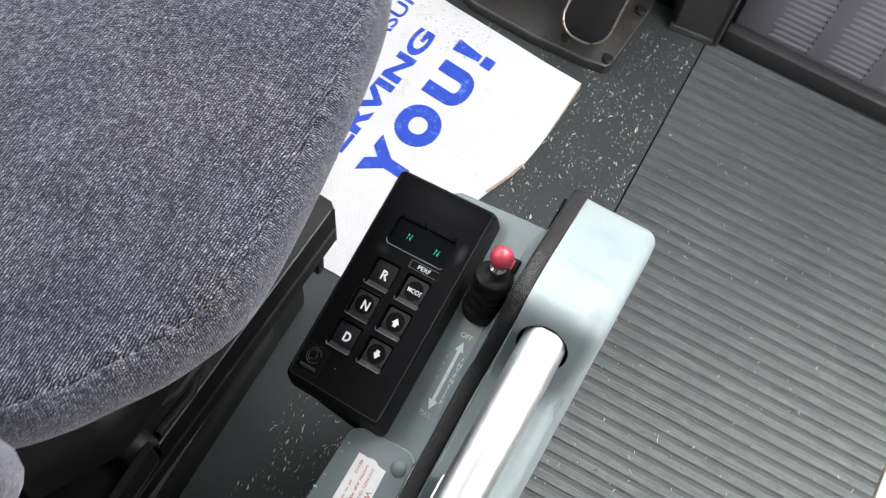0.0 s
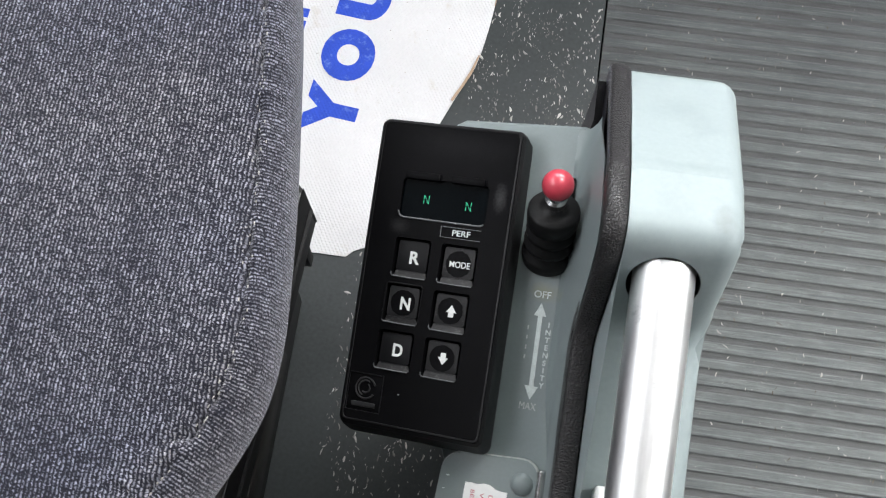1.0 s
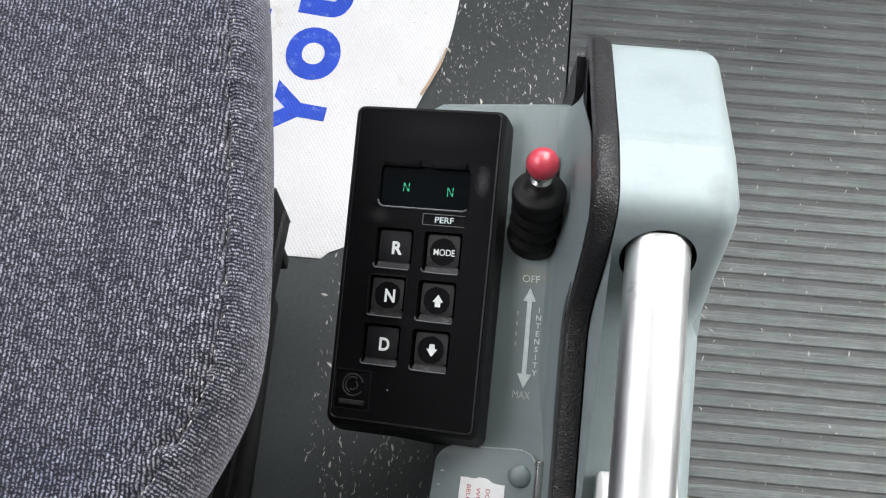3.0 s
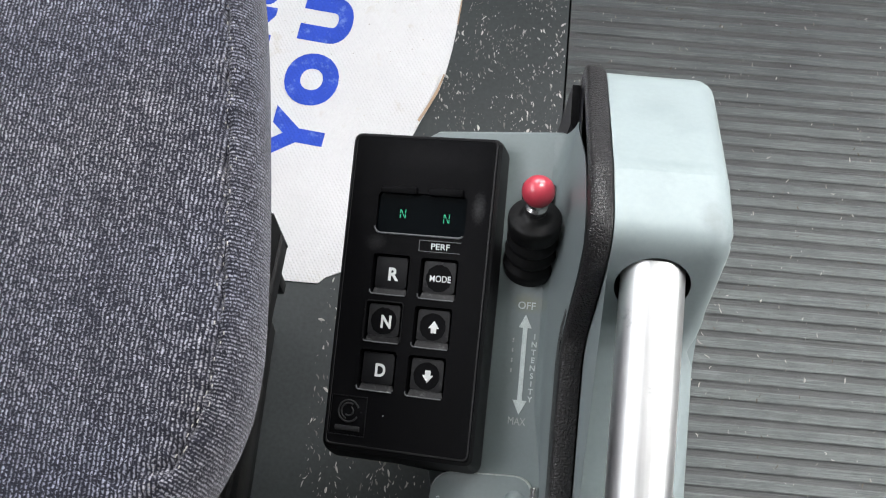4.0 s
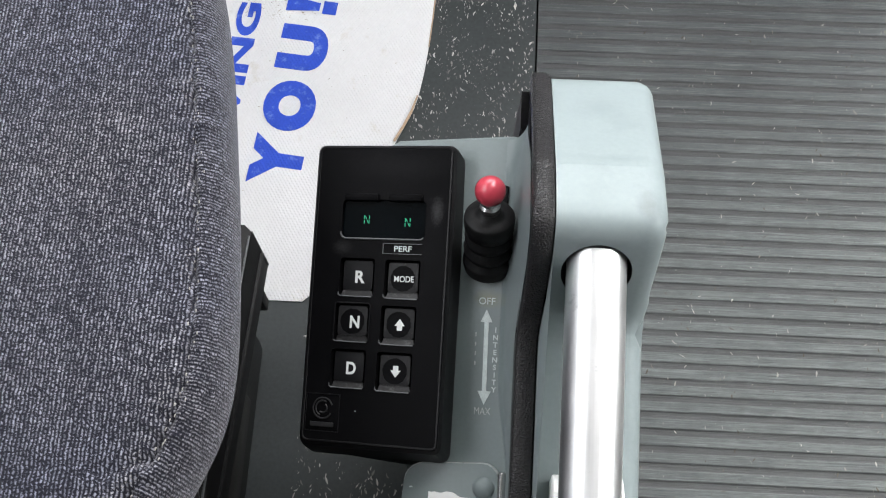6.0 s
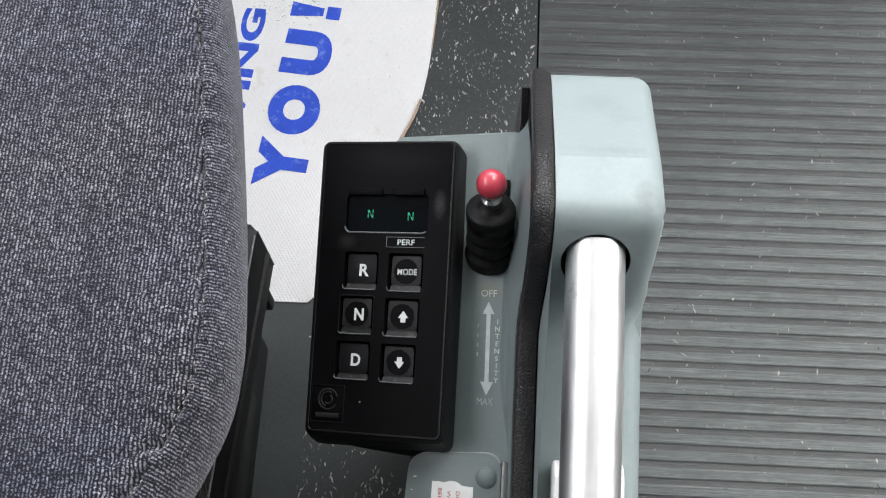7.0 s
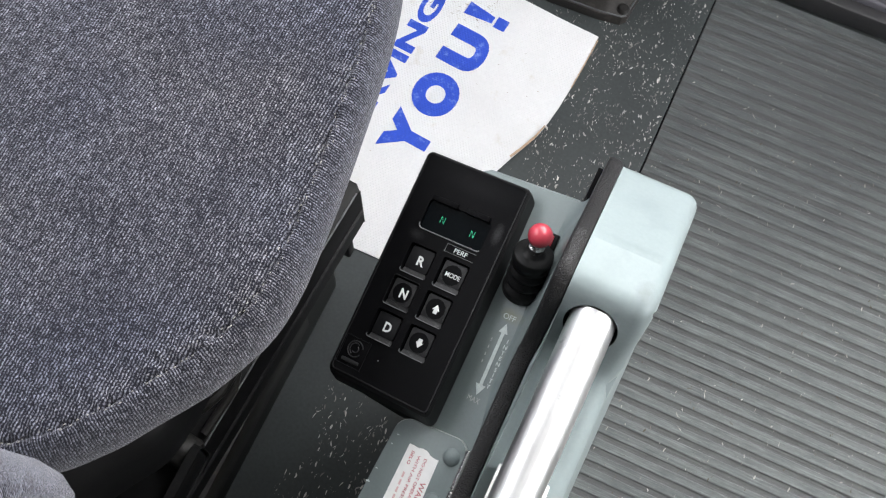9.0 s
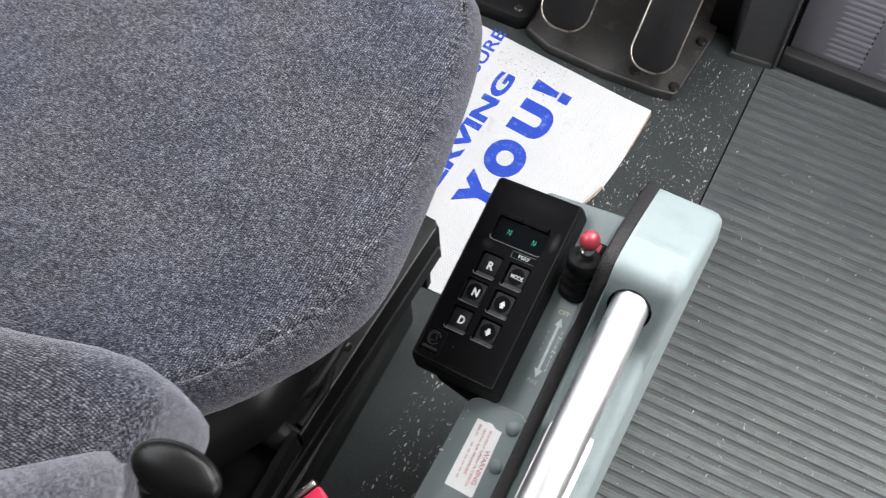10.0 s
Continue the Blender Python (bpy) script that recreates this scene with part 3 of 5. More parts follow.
wall_with_opening("wall_right", "grey side wall with the glazed entrance door opening", "x", 1.50, 0.06, -0.60, 1.60, -0.3, 2.15, -0.59, 0.61, 0.40, 1.95)
# unseen; left without windows so little light comes from behind
tagged(part("wall_right_rear", box(1.50, 1.56, -3.2, -0.60, -0.3, 2.15), M_WALL, smooth=False), "unseen windowless grey side wall that keeps out light from behind", "wall", kind="structure")
tagged(part("wall_rear", box(-0.92, 1.56, -3.26, -3.20, -0.3, 2.15), M_WALL, smooth=False), "plain grey wall far behind the driver's seat", "wall", kind="structure")
# unseen lining; its opening is added for the overhead lamp
lining = None
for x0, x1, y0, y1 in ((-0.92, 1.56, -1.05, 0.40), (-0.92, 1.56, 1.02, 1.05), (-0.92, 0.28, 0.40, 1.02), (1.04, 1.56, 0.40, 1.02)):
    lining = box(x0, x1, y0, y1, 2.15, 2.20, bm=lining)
tagged(part("ceiling", lining, M_CEIL, smooth=False), "pale grey coach ceiling lining with an opening added overhead", "ceiling", kind="structure")
# unseen ceiling ends, darker to hold back light behind and floor sheen ahead
tagged(part("ceiling_rear", box(-0.92, 1.56, -3.26, -1.052, 2.15, 2.20), M_WALL, smooth=False), "unseen darker ceiling lining farther back, dims light from behind", "ceiling", kind="structure")
tagged(part("ceiling_front", box(-0.92, 1.56, 1.052, 1.66, 2.15, 2.20), M_COLUMN, smooth=False), "unseen dark front ceiling section, added to cut the floor's sheen", "ceiling", kind="structure")
# the fourth pane closes the added overhead opening
for nm, b in (("window_1", box(-0.78, 1.32, 1.625, 1.631, 0.98, 2.02)), ("window_2", box(-0.893, -0.887, -0.70, 0.75, 1.10, 1.90)), ("window_3", box(1.527, 1.533, -0.59, 0.61, 0.40, 1.95)), ("added_roof_pane", box(0.28, 1.04, 0.40, 1.02, 2.172, 2.178))):
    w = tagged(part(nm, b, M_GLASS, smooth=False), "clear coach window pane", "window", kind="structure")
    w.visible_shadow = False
# dash underside and bulkhead ahead of the pedals
tagged(part("wall_bulkhead", box(-0.86, 0.60, 1.02, 1.06, 0.0, 0.95), M_COLUMN, smooth=False), "dark bulkhead ahead of the pedals", "wall", kind="structure")
tagged(part("dashboard", box(-0.80, 0.60, 0.80, 1.59, 0.72, 0.92, 0.03, 3), M_COLUMN), "dark grey underside of the dashboard", "dashboard", kind="structure")


# ---- partition with its pale cap, trim and handrail ----
def smooth_line(pts, n=6):
    """Catmull-Rom through the points."""
    P = [Vector(p) for p in pts]
    out = []
    for i in range(len(P) - 1):
        a, b, c, d = P[max(i - 1, 0)], P[i], P[i + 1], P[min(i + 2, len(P) - 1)]
        for j in range(n):
            t = j / n
            out.append(0.5 * ((2 * b) + (c - a) * t + (2 * a - 5 * b + 4 * c - d) * t * t + (3 * b - a - 3 * c + d) * t ** 3))
    out.append(P[-1])
    return out


SLOPE = 0.268
# outline of the partition seen from the side: y, z
TOP = [(0.040, 0.0), (0.040, 0.530), (0.040, 0.540), (0.0395, 0.556), (0.0368, 0.568), (0.031, 0.577), (0.022, 0.584), (-0.020, 0.6130), (-0.046, 0.6305), (-0.0535, 0.6352), (-0.0560, 0.6360), (-0.066, 0.6402), (-0.077, 0.6448),
       (-0.084, 0.6466), (-0.0900, 0.6460), (-0.0952, 0.6425), (-0.0988, 0.6365), (-0.1018, 0.6290), (-0.1065, 0.6160), (-0.1120, 0.6020), (-0.1165, 0.5905), (-0.1200, 0.5825), (-0.1238, 0.5768), (-0.1290, 0.5732), (-0.1360, 0.5706), (-0.150, 0.5668), (-0.150 - 0.0368 / SLOPE, 0.530),
       (-0.62, 0.5668 - 0.47 * SLOPE), (-0.62, 0.0)]


def right_face(z):
    """How far the pale moulding reaches, by height: it widens downwards over the top part."""
    return 0.2005 + max(0.0, 0.66 - max(z, 0.53)) * 0.052 - max(0.0, 0.53 - z) * 0.02


def taper(y):
    """The moulding narrows down the back of the hump."""
    s = min(1.0, max(0.0, (-0.0940 - y) / 0.036))
    return 0.0082 * (0.5 * s + 0.5 * s * s * (3 - 2 * s))


def inner_shift(y):
    """The inner edge steps a little towards the driver behind the hump."""
    s = min(1.0, max(0.0, (-0.100 - y) / 0.04))
    return s * s * (3 - 2 * s)


bm = bmesh.new()
left = [bm.verts.new((0.1425 - 0.0039 * inner_shift(y), y, z)) for y, z in TOP]
right = [bm.verts.new((right_face(z) - taper(y), y, z)) for y, z in TOP]
n = len(TOP)
lf = bm.faces.new(left[::-1])
bm.faces.new(right[1:-2])
bm.faces.new([right[0], right[1]] + right[-3:])
for i in range(n):
    bm.faces.new((left[i], left[(i + 1) % n], right[(i + 1) % n], right[i]))
edges = [bm.edges.get((right[i], right[i + 1])) for i in range(1, n - 2)]
bmesh.ops.triangulate(bm, faces=[lf])
bmesh.ops.bevel(bm, geom=edges, offset=0.0105, segments=5, profile=0.5, affect="EDGES", clamp_overlap=True)
TUBE_A, TUBE_B = Vector((0.1666, -0.1000, 0.6156)), Vector((0.1647, -0.480, 0.5500))
TUBE_DIR = (TUBE_B - TUBE_A).normalized()
socket = turned(TUBE_A + TUBE_DIR * 0.06, TUBE_A - TUBE_DIR * 0.008, [(0, 0.0190), (1, 0.0190)], n=40)
bm = cut_out(bm, [socket], "moulding", M_CAP)
partition = thing("partition", (0.17, 0.0, 0.0), "pale green moulded partition beside the driver, with grained black edging", "partition", kind="structure")
# walls of the rail's hole are coloured black to give its shade
for f in bm.faces:
    if all(0.0182 < ((v.co - TUBE_A) - TUBE_DIR * (v.co - TUBE_A).dot(TUBE_DIR)).length < 0.0193 and v.co.z > 0.59 for v in f.verts):
        f.material_index = 1
moulding = part("moulding", moved(bm, Matrix.Translation((-0.17, 0, 0))), M_CAP, partition, angle=40)
moulding.data.materials.append(M_BOOT)
# the crease where the sloping top meets the flat crown
for e in moulding.data.edges:
    p, q = (moulding.data.vertices[i].co for i in e.vertices)
    if abs(p.y + 0.0535) < 0.0004 and abs(q.y + 0.0535) < 0.0004 and min(p.z, q.z) > 0.60 and abs(p.x - q.x) > 0.001:
        e.use_edge_sharp = True


# grained black edging, a rounded strip that follows the partition's top edge
line = [Vector((0, y, z)) for y, z in TOP[1:-1]]
dense = []
for a, c in zip(line, line[1:]):
    dense += [a.lerp(c, i / 6) for i in range(6)]
dense.append(line[-1])
for _ in range(3):
    dense = [dense[0]] + [(a + b * 2 + c) / 4 for a, b, c in zip(dense, dense[1:], dense[2:])] + [dense[-1]]
section = [(0.1302, -0.030), (0.1302, -0.005), (0.1303, -0.0012), (0.1309, 0.0006), (0.1325, 0.0014), (0.1362, 0.0016), (0.1392, 0.0010), (0.1418, -0.0004), (0.1423, -0.003), (0.1423, -0.030)]
rings = []
for i, p in enumerate(dense):
    d = (dense[min(i + 1, len(dense) - 1)] - dense[max(i - 1, 0)]).normalized()
    up = Vector((0, d.z, -d.y))
    if up.z < 0 and abs(d.y) > 0.2:
        up = -up
    if abs(d.y) <= 0.2:
        up = Vector((0, 1, 0)) if p.y > 0 else Vector((0, -1, 0))
    proud = 0.0026 * min(1.0, max(0.0, (p.y + 0.030) / 0.050))
    rings.append([(x - 0.17 - 0.0042 * inner_shift(p.y), p.y + up.y * (h + proud), p.z + up.z * (h + proud)) for x, h in section])
part("edging", loft(rings), M_TRIM, partition, "black grained rubber edging", angle=50)
side = bmesh.new()
inner = [(0.034, 0.0), (0.034, 0.55), (0.024, 0.574), (-0.05, 0.625), (-0.084, 0.634), (-0.092, 0.628), (-0.100, 0.60), (-0.110, 0.575), (-0.126, 0.564), (-0.20, 0.543), (-0.62, 0.543 - 0.42 * SLOPE), (-0.62, 0.0)]
la, lb = [side.verts.new(((0.1302 if y > -0.115 else 0.1262) - 0.17, y, z)) for y, z in inner], [side.verts.new(((0.1422 if y > -0.115 else 0.1380) - 0.17, y, z)) for y, z in inner]
side.faces.new(la)
side.faces.new(lb[::-1])
for i in range(len(inner)):
    side.faces.new((la[i], la[(i + 1) % len(inner)], lb[(i + 1) % len(inner)], lb[i]))
# black front upright below the edging, a little wider towards the floor
upright = loft([[(x - 0.05 * (0.57 - z) - 0.17 if x < 0.13 else x - 0.17, y, z) for x, y in ((0.1262, 0.036), (0.1262, 0.010), (0.1300, 0.004), (0.1420, 0.004), (0.1420, 0.036))] for z in (0.0, 0.30, 0.552)])
part("front_upright", upright, M_KEYPAD, partition, "black front upright of the partition", smooth=False)
part("inner_panel", side, M_KEYPAD, partition, smooth=False)

rail = thing("handrail", TUBE_B, "brushed steel tubular handrail rising into the pale moulding", "handrail")
loc_inv = Matrix.Translation(-TUBE_B)
part("rail_tube", moved(turned(TUBE_A - TUBE_DIR * 0.0075, TUBE_B, [(0, 0.0163), (1, 0.0163)], n=48), loc_inv), M_TUBE, rail)
# black ring added inside the hole, standing for the shade there
part("hole_shade_ring", moved(turned(TUBE_A - TUBE_DIR * 0.0076, TUBE_A - TUBE_DIR * 0.0030, [(0, 0.0186), (0.7, 0.0186), (1, 0.0165)], n=40), loc_inv), M_BOOT, rail, "black ring for the shade inside the hole")
# white stay that carries the rail from the partition below
side_line = [(-0.2080, 0.535), (-0.2080, 0.5700), (-0.2095, 0.5780), (-0.2135, 0.5840), (-0.2200, 0.5870), (-0.380, 0.5610), (-0.380, 0.490)]
stay = loft([[(x, y, z) for y, z in side_line] for x in (0.1478, 0.1850)])
bmesh.ops.bevel(stay, geom=[e for e in stay.edges if abs(e.verts[0].co.x - e.verts[1].co.x) < 1e-6], offset=0.001, segments=2, profile=0.5, affect="EDGES")
part("rail_stay", moved(stay, loc_inv), M_STAY, rail, "white-painted stay under the rail", angle=30)


# ---- console: everything on its own tilted axes (u across, v forward, w out of the panel) ----
CONSOLE = Matrix(((0.9685, -0.0036, -0.2490, 0.0), (-0.0773, 0.9461, -0.3145, 0.0), (0.2367, 0.3238, 0.9160, 0.5344), (0, 0, 0, 1)))
TOPW = -0.019

console = thing("side_console", CONSOLE, "grey-green painted metal side console with a hinged lid", "console")
outline = [(0.128, 0.006), (0.120, 0.0085), (0.044, 0.0055), (0.038, 0.002), (0.038, -0.10), (0.050, -0.180), (0.072, -0.190), (0.072, -0.42), (0.1275, -0.42)]
top_ring = [(u, v, TOPW) for u, v in outline]
rim = [(u, v + (0.0015 if v > 0 else 0), TOPW - 0.004) for u, v in outline]
down = CONSOLE.inverted().to_3x3() @ Vector((0, 0, -1))
foot = []
for u, v, w in top_ring:
    p = CONSOLE @ Vector((u, v, w))
    foot.append(CONSOLE.inverted() @ Vector((max(p.x, 0.056), min(p.y, -0.02), 0.0)))
body = loft([foot, [Vector(r) + down * 0.02 for r in rim], rim, top_ring])
part("console_body", body, M_CONSOLE, console, angle=30)


def top_z(y):
    """Height of the partition's top edge."""
    for (ya, za), (yb, zb) in zip(TOP[2:], TOP[3:]):
        if yb <= y <= ya and ya - yb > 1e-6:
            return za + (zb - za) * (ya - y) / (ya - yb)
    return TOP[2][1]


# the console sweeps up to the edging in one hollow curve
flange = []
for i in range(41):
    v = 0.0070 - 0.427 * (i / 40) ** 1.3
    k = min(1.0, max(0.0, (-0.150 - v) / 0.045))
    foot_u, bend_u = 0.1166 + 0.0072 * k, 0.1262 - 0.0022 * k
    a, c = CONSOLE @ Vector((foot_u, v, TOPW + 0.0003)), CONSOLE @ Vector((bend_u, v, TOPW + 0.0012))
    tip = Vector((0.1296 - 0.0034 * inner_shift(c.y), c.y + 0.006 * (1 - k), max(c.z + 0.010, top_z(c.y + 0.006 * (1 - k)) - 0.012 - 0.024 * min(1.0, max(0.0, (c.y + 0.045) / 0.04)))))
    row = [a * (1 - q) ** 2 + c * 2 * q * (1 - q) + tip * q * q for q in (j / 8 for j in range(9))]
    row += [tip + Vector((0.0010, 0, -0.001)), Vector((tip.x + 0.001, c.y, a.z - 0.012)), a + Vector((0, 0, -0.008))]
    flange.append([CONSOLE.inverted() @ p for p in row])
part("console_flange", loft(flange), M_CONSOLE, console, "upswept console edge against the partition", angle=60)
LID = [(u - 0.0075 * (-0.1945 - v) / 0.09, v + 0.06 * (u - 0.12)) for u, v in rounded(0.0600, 0.1205, -0.330, -0.1945, 0.011)]
LID = [(u if u < 0.1 else min(u + 0.0075 * (-0.1945 - v) / 0.09, 0.1205), v) for u, v in LID]
lid = part("lid", plate(LID, TOPW + 0.0015, TOPW + 0.0045, 0.001), M_CONSOLE, console, "grey lid with rounded corners")
part("lid_edge", plate([(0.0885 + (u - 0.0885) * 1.006, -0.26 + (v + 0.26) * 1.004) for u, v in LID], TOPW + 0.0004, TOPW + 0.0039), M_SILK_DULL, lid, "pale line round the lid edge")
for v in (-0.2100, -0.2470):
    part("bolt_head", ball((0.1110, v, TOPW + 0.0040), 0.0072, (1, 1, 0.55), 20, 10), M_CONSOLE, lid)
for v0, v1 in ((-0.232, -0.1995), (-0.266, -0.2335), (-0.300, -0.2675), (-0.334, -0.3015)):
    part("hinge_knuckle", turned((0.1222, v0, TOPW + 0.0035), (0.1222, v1, TOPW + 0.0035), [(0, 0.0021), (0.02, 0.0028), (0.98, 0.0028), (1, 0.0021)], n=12), M_CHROME, lid, "worn steel hinge knuckle")


for u0, v0, r in ((0.0640, -0.2130, 0.0008), (0.0622, -0.2215, 0.0006), (0.0585, -0.2440, 0.0007), (0.0560, -0.2560, 0.0013)):
    part("paint_chip", plate([(u0 + r * math.cos(k) * 1.5, v0 + r * math.sin(k) * (0.6 + 0.3 * math.sin(5 * k))) for k in (2 * math.pi * i / 9 for i in range(9))], TOPW + 0.0044, TOPW + 0.0047), M_SILK, lid, smooth=False)

# warning label on the lid
label = thing("warning_label", CONSOLE @ Matrix.Translation((0.089, -0.248, TOPW + 0.0046)), "white warning label with faded red print on the console lid", "label")
ragged = []
random.seed(4)
for i in range(15):
    ragged.append((-0.0132 + 0.0270 * i / 14, 0.0335 + random.uniform(-0.0007, 0.0007) - (0.0018 if 9 < i else 0)))
lab_out = ragged + [(0.0142, -0.0330), (0.0120, -0.0342), (-0.0158, -0.0338), (-0.0162, -0.0300)]
part("label_sheet", plate(lab_out, 0.0, 0.0004), M_LABEL, label, smooth=False)
TURN = Matrix.Rotation(radians(-90), 4, "Z")
for text, u, v, h, w in (("WARNING", 0.0098, -0.0060, 0.0044, 0.034), ("DO NOT OPERATE COACH", 0.0040, 0.0005, 0.0024, 0.0545), ("WITH AIR PRESSURE", -0.0018, 0.0050, 0.0024, 0.046), ("BELO", -0.0078, 0.0235, 0.0024, 0.011)):
    part("lettering", moved(lettering(text, h, 0.0002, 0.0, w), Matrix.Translation((u, v, 0.0005)) @ TURN), M_LABEL_RED, label)
for i in range(6):
    part("print_bar", box(-0.0088, -0.0072, -0.024 + 0.0062 * i, -0.0195 + 0.0062 * i, 0.0005, 0.0006), M_LABEL_FAINT, label)

# silk-screened scale beside the lever
scale = thing("lever_scale", CONSOLE @ Matrix.Translation((0.1077, -0.130, TOPW + 0.0003)), "worn pale scale printed on the console beside the lever", "marking")
arrow = [(0.0, 0.0305), (0.0040, 0.0225), (0.0016, 0.0225), (0.0016, -0.0205), (0.0046, -0.0205), (0.0003, -0.0290), (-0.0040, -0.0205), (-0.0012, -0.0205), (-0.0012, 0.0225), (-0.0038, 0.0225)]
part("double_arrow", plate(arrow, 0.0, 0.0002), M_SILK, scale, smooth=False)
part("lettering", moved(lettering("OFF", 0.0044, 0.0002, 0.01, 0.0105), Matrix.Translation((0.0, 0.0357, 0))), M_SILK, scale)
part("lettering", moved(lettering("MAX", 0.0044, 0.0002, 0.0, 0.0105), Matrix.Translation((-0.0004, -0.0330, 0))), M_SILK_DULL, scale)
for i, ch in enumerate("INTENSITY"):
    part("lettering", moved(lettering(ch, 0.0033, 0.0002, 0.016), Matrix.Translation((0.0063, 0.0178 - 0.00465 * i, 0))), M_SILK, scale)
for i in range(4):
    part("print_bar", box(-0.0068, -0.0060, 0.0135 - 0.006 * i, 0.0160 - 0.006 * i, 0, 0.00015), M_SILK_DULL, scale)
# small black block with a red top behind the lever
lamp = thing("red_topped_block", CONSOLE @ Matrix.Translation((0.1095, -0.028, TOPW)), "small square black block with a red top on the console", "lamp")
part("bezel", box(-0.0095, 0.0095, -0.0062, 0.0062, -0.001, 0.0052, 0.001), M_BOOT, lamp)
part("lens", box(-0.0070, 0.0070, -0.0045, 0.0045, 0.0050, 0.0068, 0.001), M_RED, lamp, "dull red top")


# ---- retarder lever ----
base, boot_top, knob_c = Vector((0.1070, -0.0690, TOPW)), Vector((0.1148, -0.0425, 0.0120)), Vector((0.1189, -0.0296, 0.0285))
lever = thing("retarder_lever", CONSOLE @ Matrix.Translation(base), "red ball-topped lever in a pleated black rubber boot", "lever")
li = Matrix.Translation(-base)
pleats = [(-0.1, 0.0150), (0.0, 0.0156), (0.05, 0.0160), (0.11, 0.0156), (0.16, 0.0126), (0.20, 0.0126), (0.25, 0.0150), (0.34, 0.0154), (0.40, 0.0124), (0.44, 0.0124), (0.48, 0.0146), (0.57, 0.0150), (0.63, 0.0122), (0.67, 0.0122),
          (0.71, 0.0150), (0.90, 0.0156), (0.97, 0.0154), (1.0, 0.0146), (1.01, 0.0100), (1.05, 0.0076), (1.10, 0.0062)]
part("boot", moved(turned(base, boot_top, pleats, n=32), li), M_BOOT, lever, "pleated black rubber boot", angle=60)
part("ferrule", moved(turned(boot_top, knob_c, [(0.0, 0.0056), (0.25, 0.0064), (0.42, 0.0064), (0.5, 0.0050), (0.9, 0.0046)], n=20), li), M_CHROME, lever, "chromed ferrule")
part("knob", moved(ball(knob_c, 0.00925, u=36, v=20), li), M_RED, lever, "glossy red ball knob")


# ---- push-button shift selector ----
PAD = CONSOLE @ Matrix.Rotation(radians(-3.4), 4, "X")
pad = thing("shift_selector", PAD, "black push-button gear selector with green display", "gear selector")
PW, PH = 0.0900, 0.1860


PAD_DOWN = PAD.inverted().to_3x3() @ Vector((0, 0, -1))


def pad_ring(grow, w, r):
    """Outline of the selector at a depth; its walls stand upright under the tilted face."""
    k = w / PAD_DOWN.z
    return [(u + PAD_DOWN.x * k * 0.25, v + PAD_DOWN.y * k * 0.8, w) for u, v in rounded(-0.0014 - grow, PW - 0.0030 + grow, -PH - grow, grow, r, 4)]


housing = loft([pad_ring(0.0040, TOPW - 0.004, 0.0062), pad_ring(0.0032, -0.0080, 0.0056), pad_ring(0.0022, -0.0032, 0.0048), pad_ring(0.0006, -0.0008, 0.0036), pad_ring(-0.0014, 0.0, 0.0030)])
WELLS = {"R": (0.0287, -0.0828), "MODE": (0.0586, -0.0832), "N": (0.0274, -0.1112), "UP": (0.0578, -0.1118), "D": (0.0266, -0.1400), "DOWN": (0.0570, -0.1406)}
cutters = [box(u - 0.0116, u + 0.0116, v - 0.0120, v + 0.0120, -0.0062, 0.004, 0.0018, 2) for u, v in WELLS.values()]
cutters.append(plate(rounded(0.0163, 0.0718, -0.0580, -0.0335, 0.0035), -0.0030, 0.004))
cutters.append(box(0.0450, 0.0702, -0.0674, -0.0610, -0.0006, 0.004))
cutters.append(box(0.0006, 0.0228, -0.1795, -0.1565, -0.0006, 0.004))
housing = cut_out(housing, cutters, "housing", M_KEYPAD)
# the outer walls take a slightly greyer black than the face
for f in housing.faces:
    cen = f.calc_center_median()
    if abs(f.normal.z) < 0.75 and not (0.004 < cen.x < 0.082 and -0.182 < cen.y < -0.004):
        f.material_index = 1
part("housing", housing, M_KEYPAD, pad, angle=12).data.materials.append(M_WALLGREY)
part("rear_case", loft([[(u, v, TOPW + 0.001) for u, v in rounded(0.000, 0.084, -0.186, -0.01, 0.006)], [(u, v, TOPW - 0.03) for u, v in rounded(0.010, 0.082, -0.198, -0.02, 0.006)], [(u, v, TOPW - 0.055) for u, v in rounded(0.035, 0.080, -0.203, -0.02, 0.006)]]), M_KEYPAD, pad, "black rear case of the selector")
bead = [Vector((u, v, -0.0010)) for u, v, w in pad_ring(-0.0004, 0, 0.0034)]
part("edge_bead", tube(bead + bead[:1], 0.0012, 8), M_EDGE, pad, "glossy rounded edge")
disp = part("display", plate(rounded(0.0166, 0.0715, -0.0577, -0.0338, 0.0033), -0.0035, -0.0022), M_DISPLAY, pad, "dark display window", smooth=False)
lip = rounded(0.0160, 0.0720, -0.0584, -0.0332, 0.0040, 6)
lip3 = [Vector((u, v, 0.0002)) for u, v in lip if v < -0.0515 and u < 0.071]
part("display_lip", tube(lip3, 0.00055, 8), M_WORN_GLINT, disp, "pale lower lip")
for u0, u1 in ((0.0180, 0.0405), (0.0475, 0.0690)):
    part("visor", box(u0, u1, -0.0345, -0.0300, -0.002, 0.0022, 0.0008), M_KEYPAD, pad)


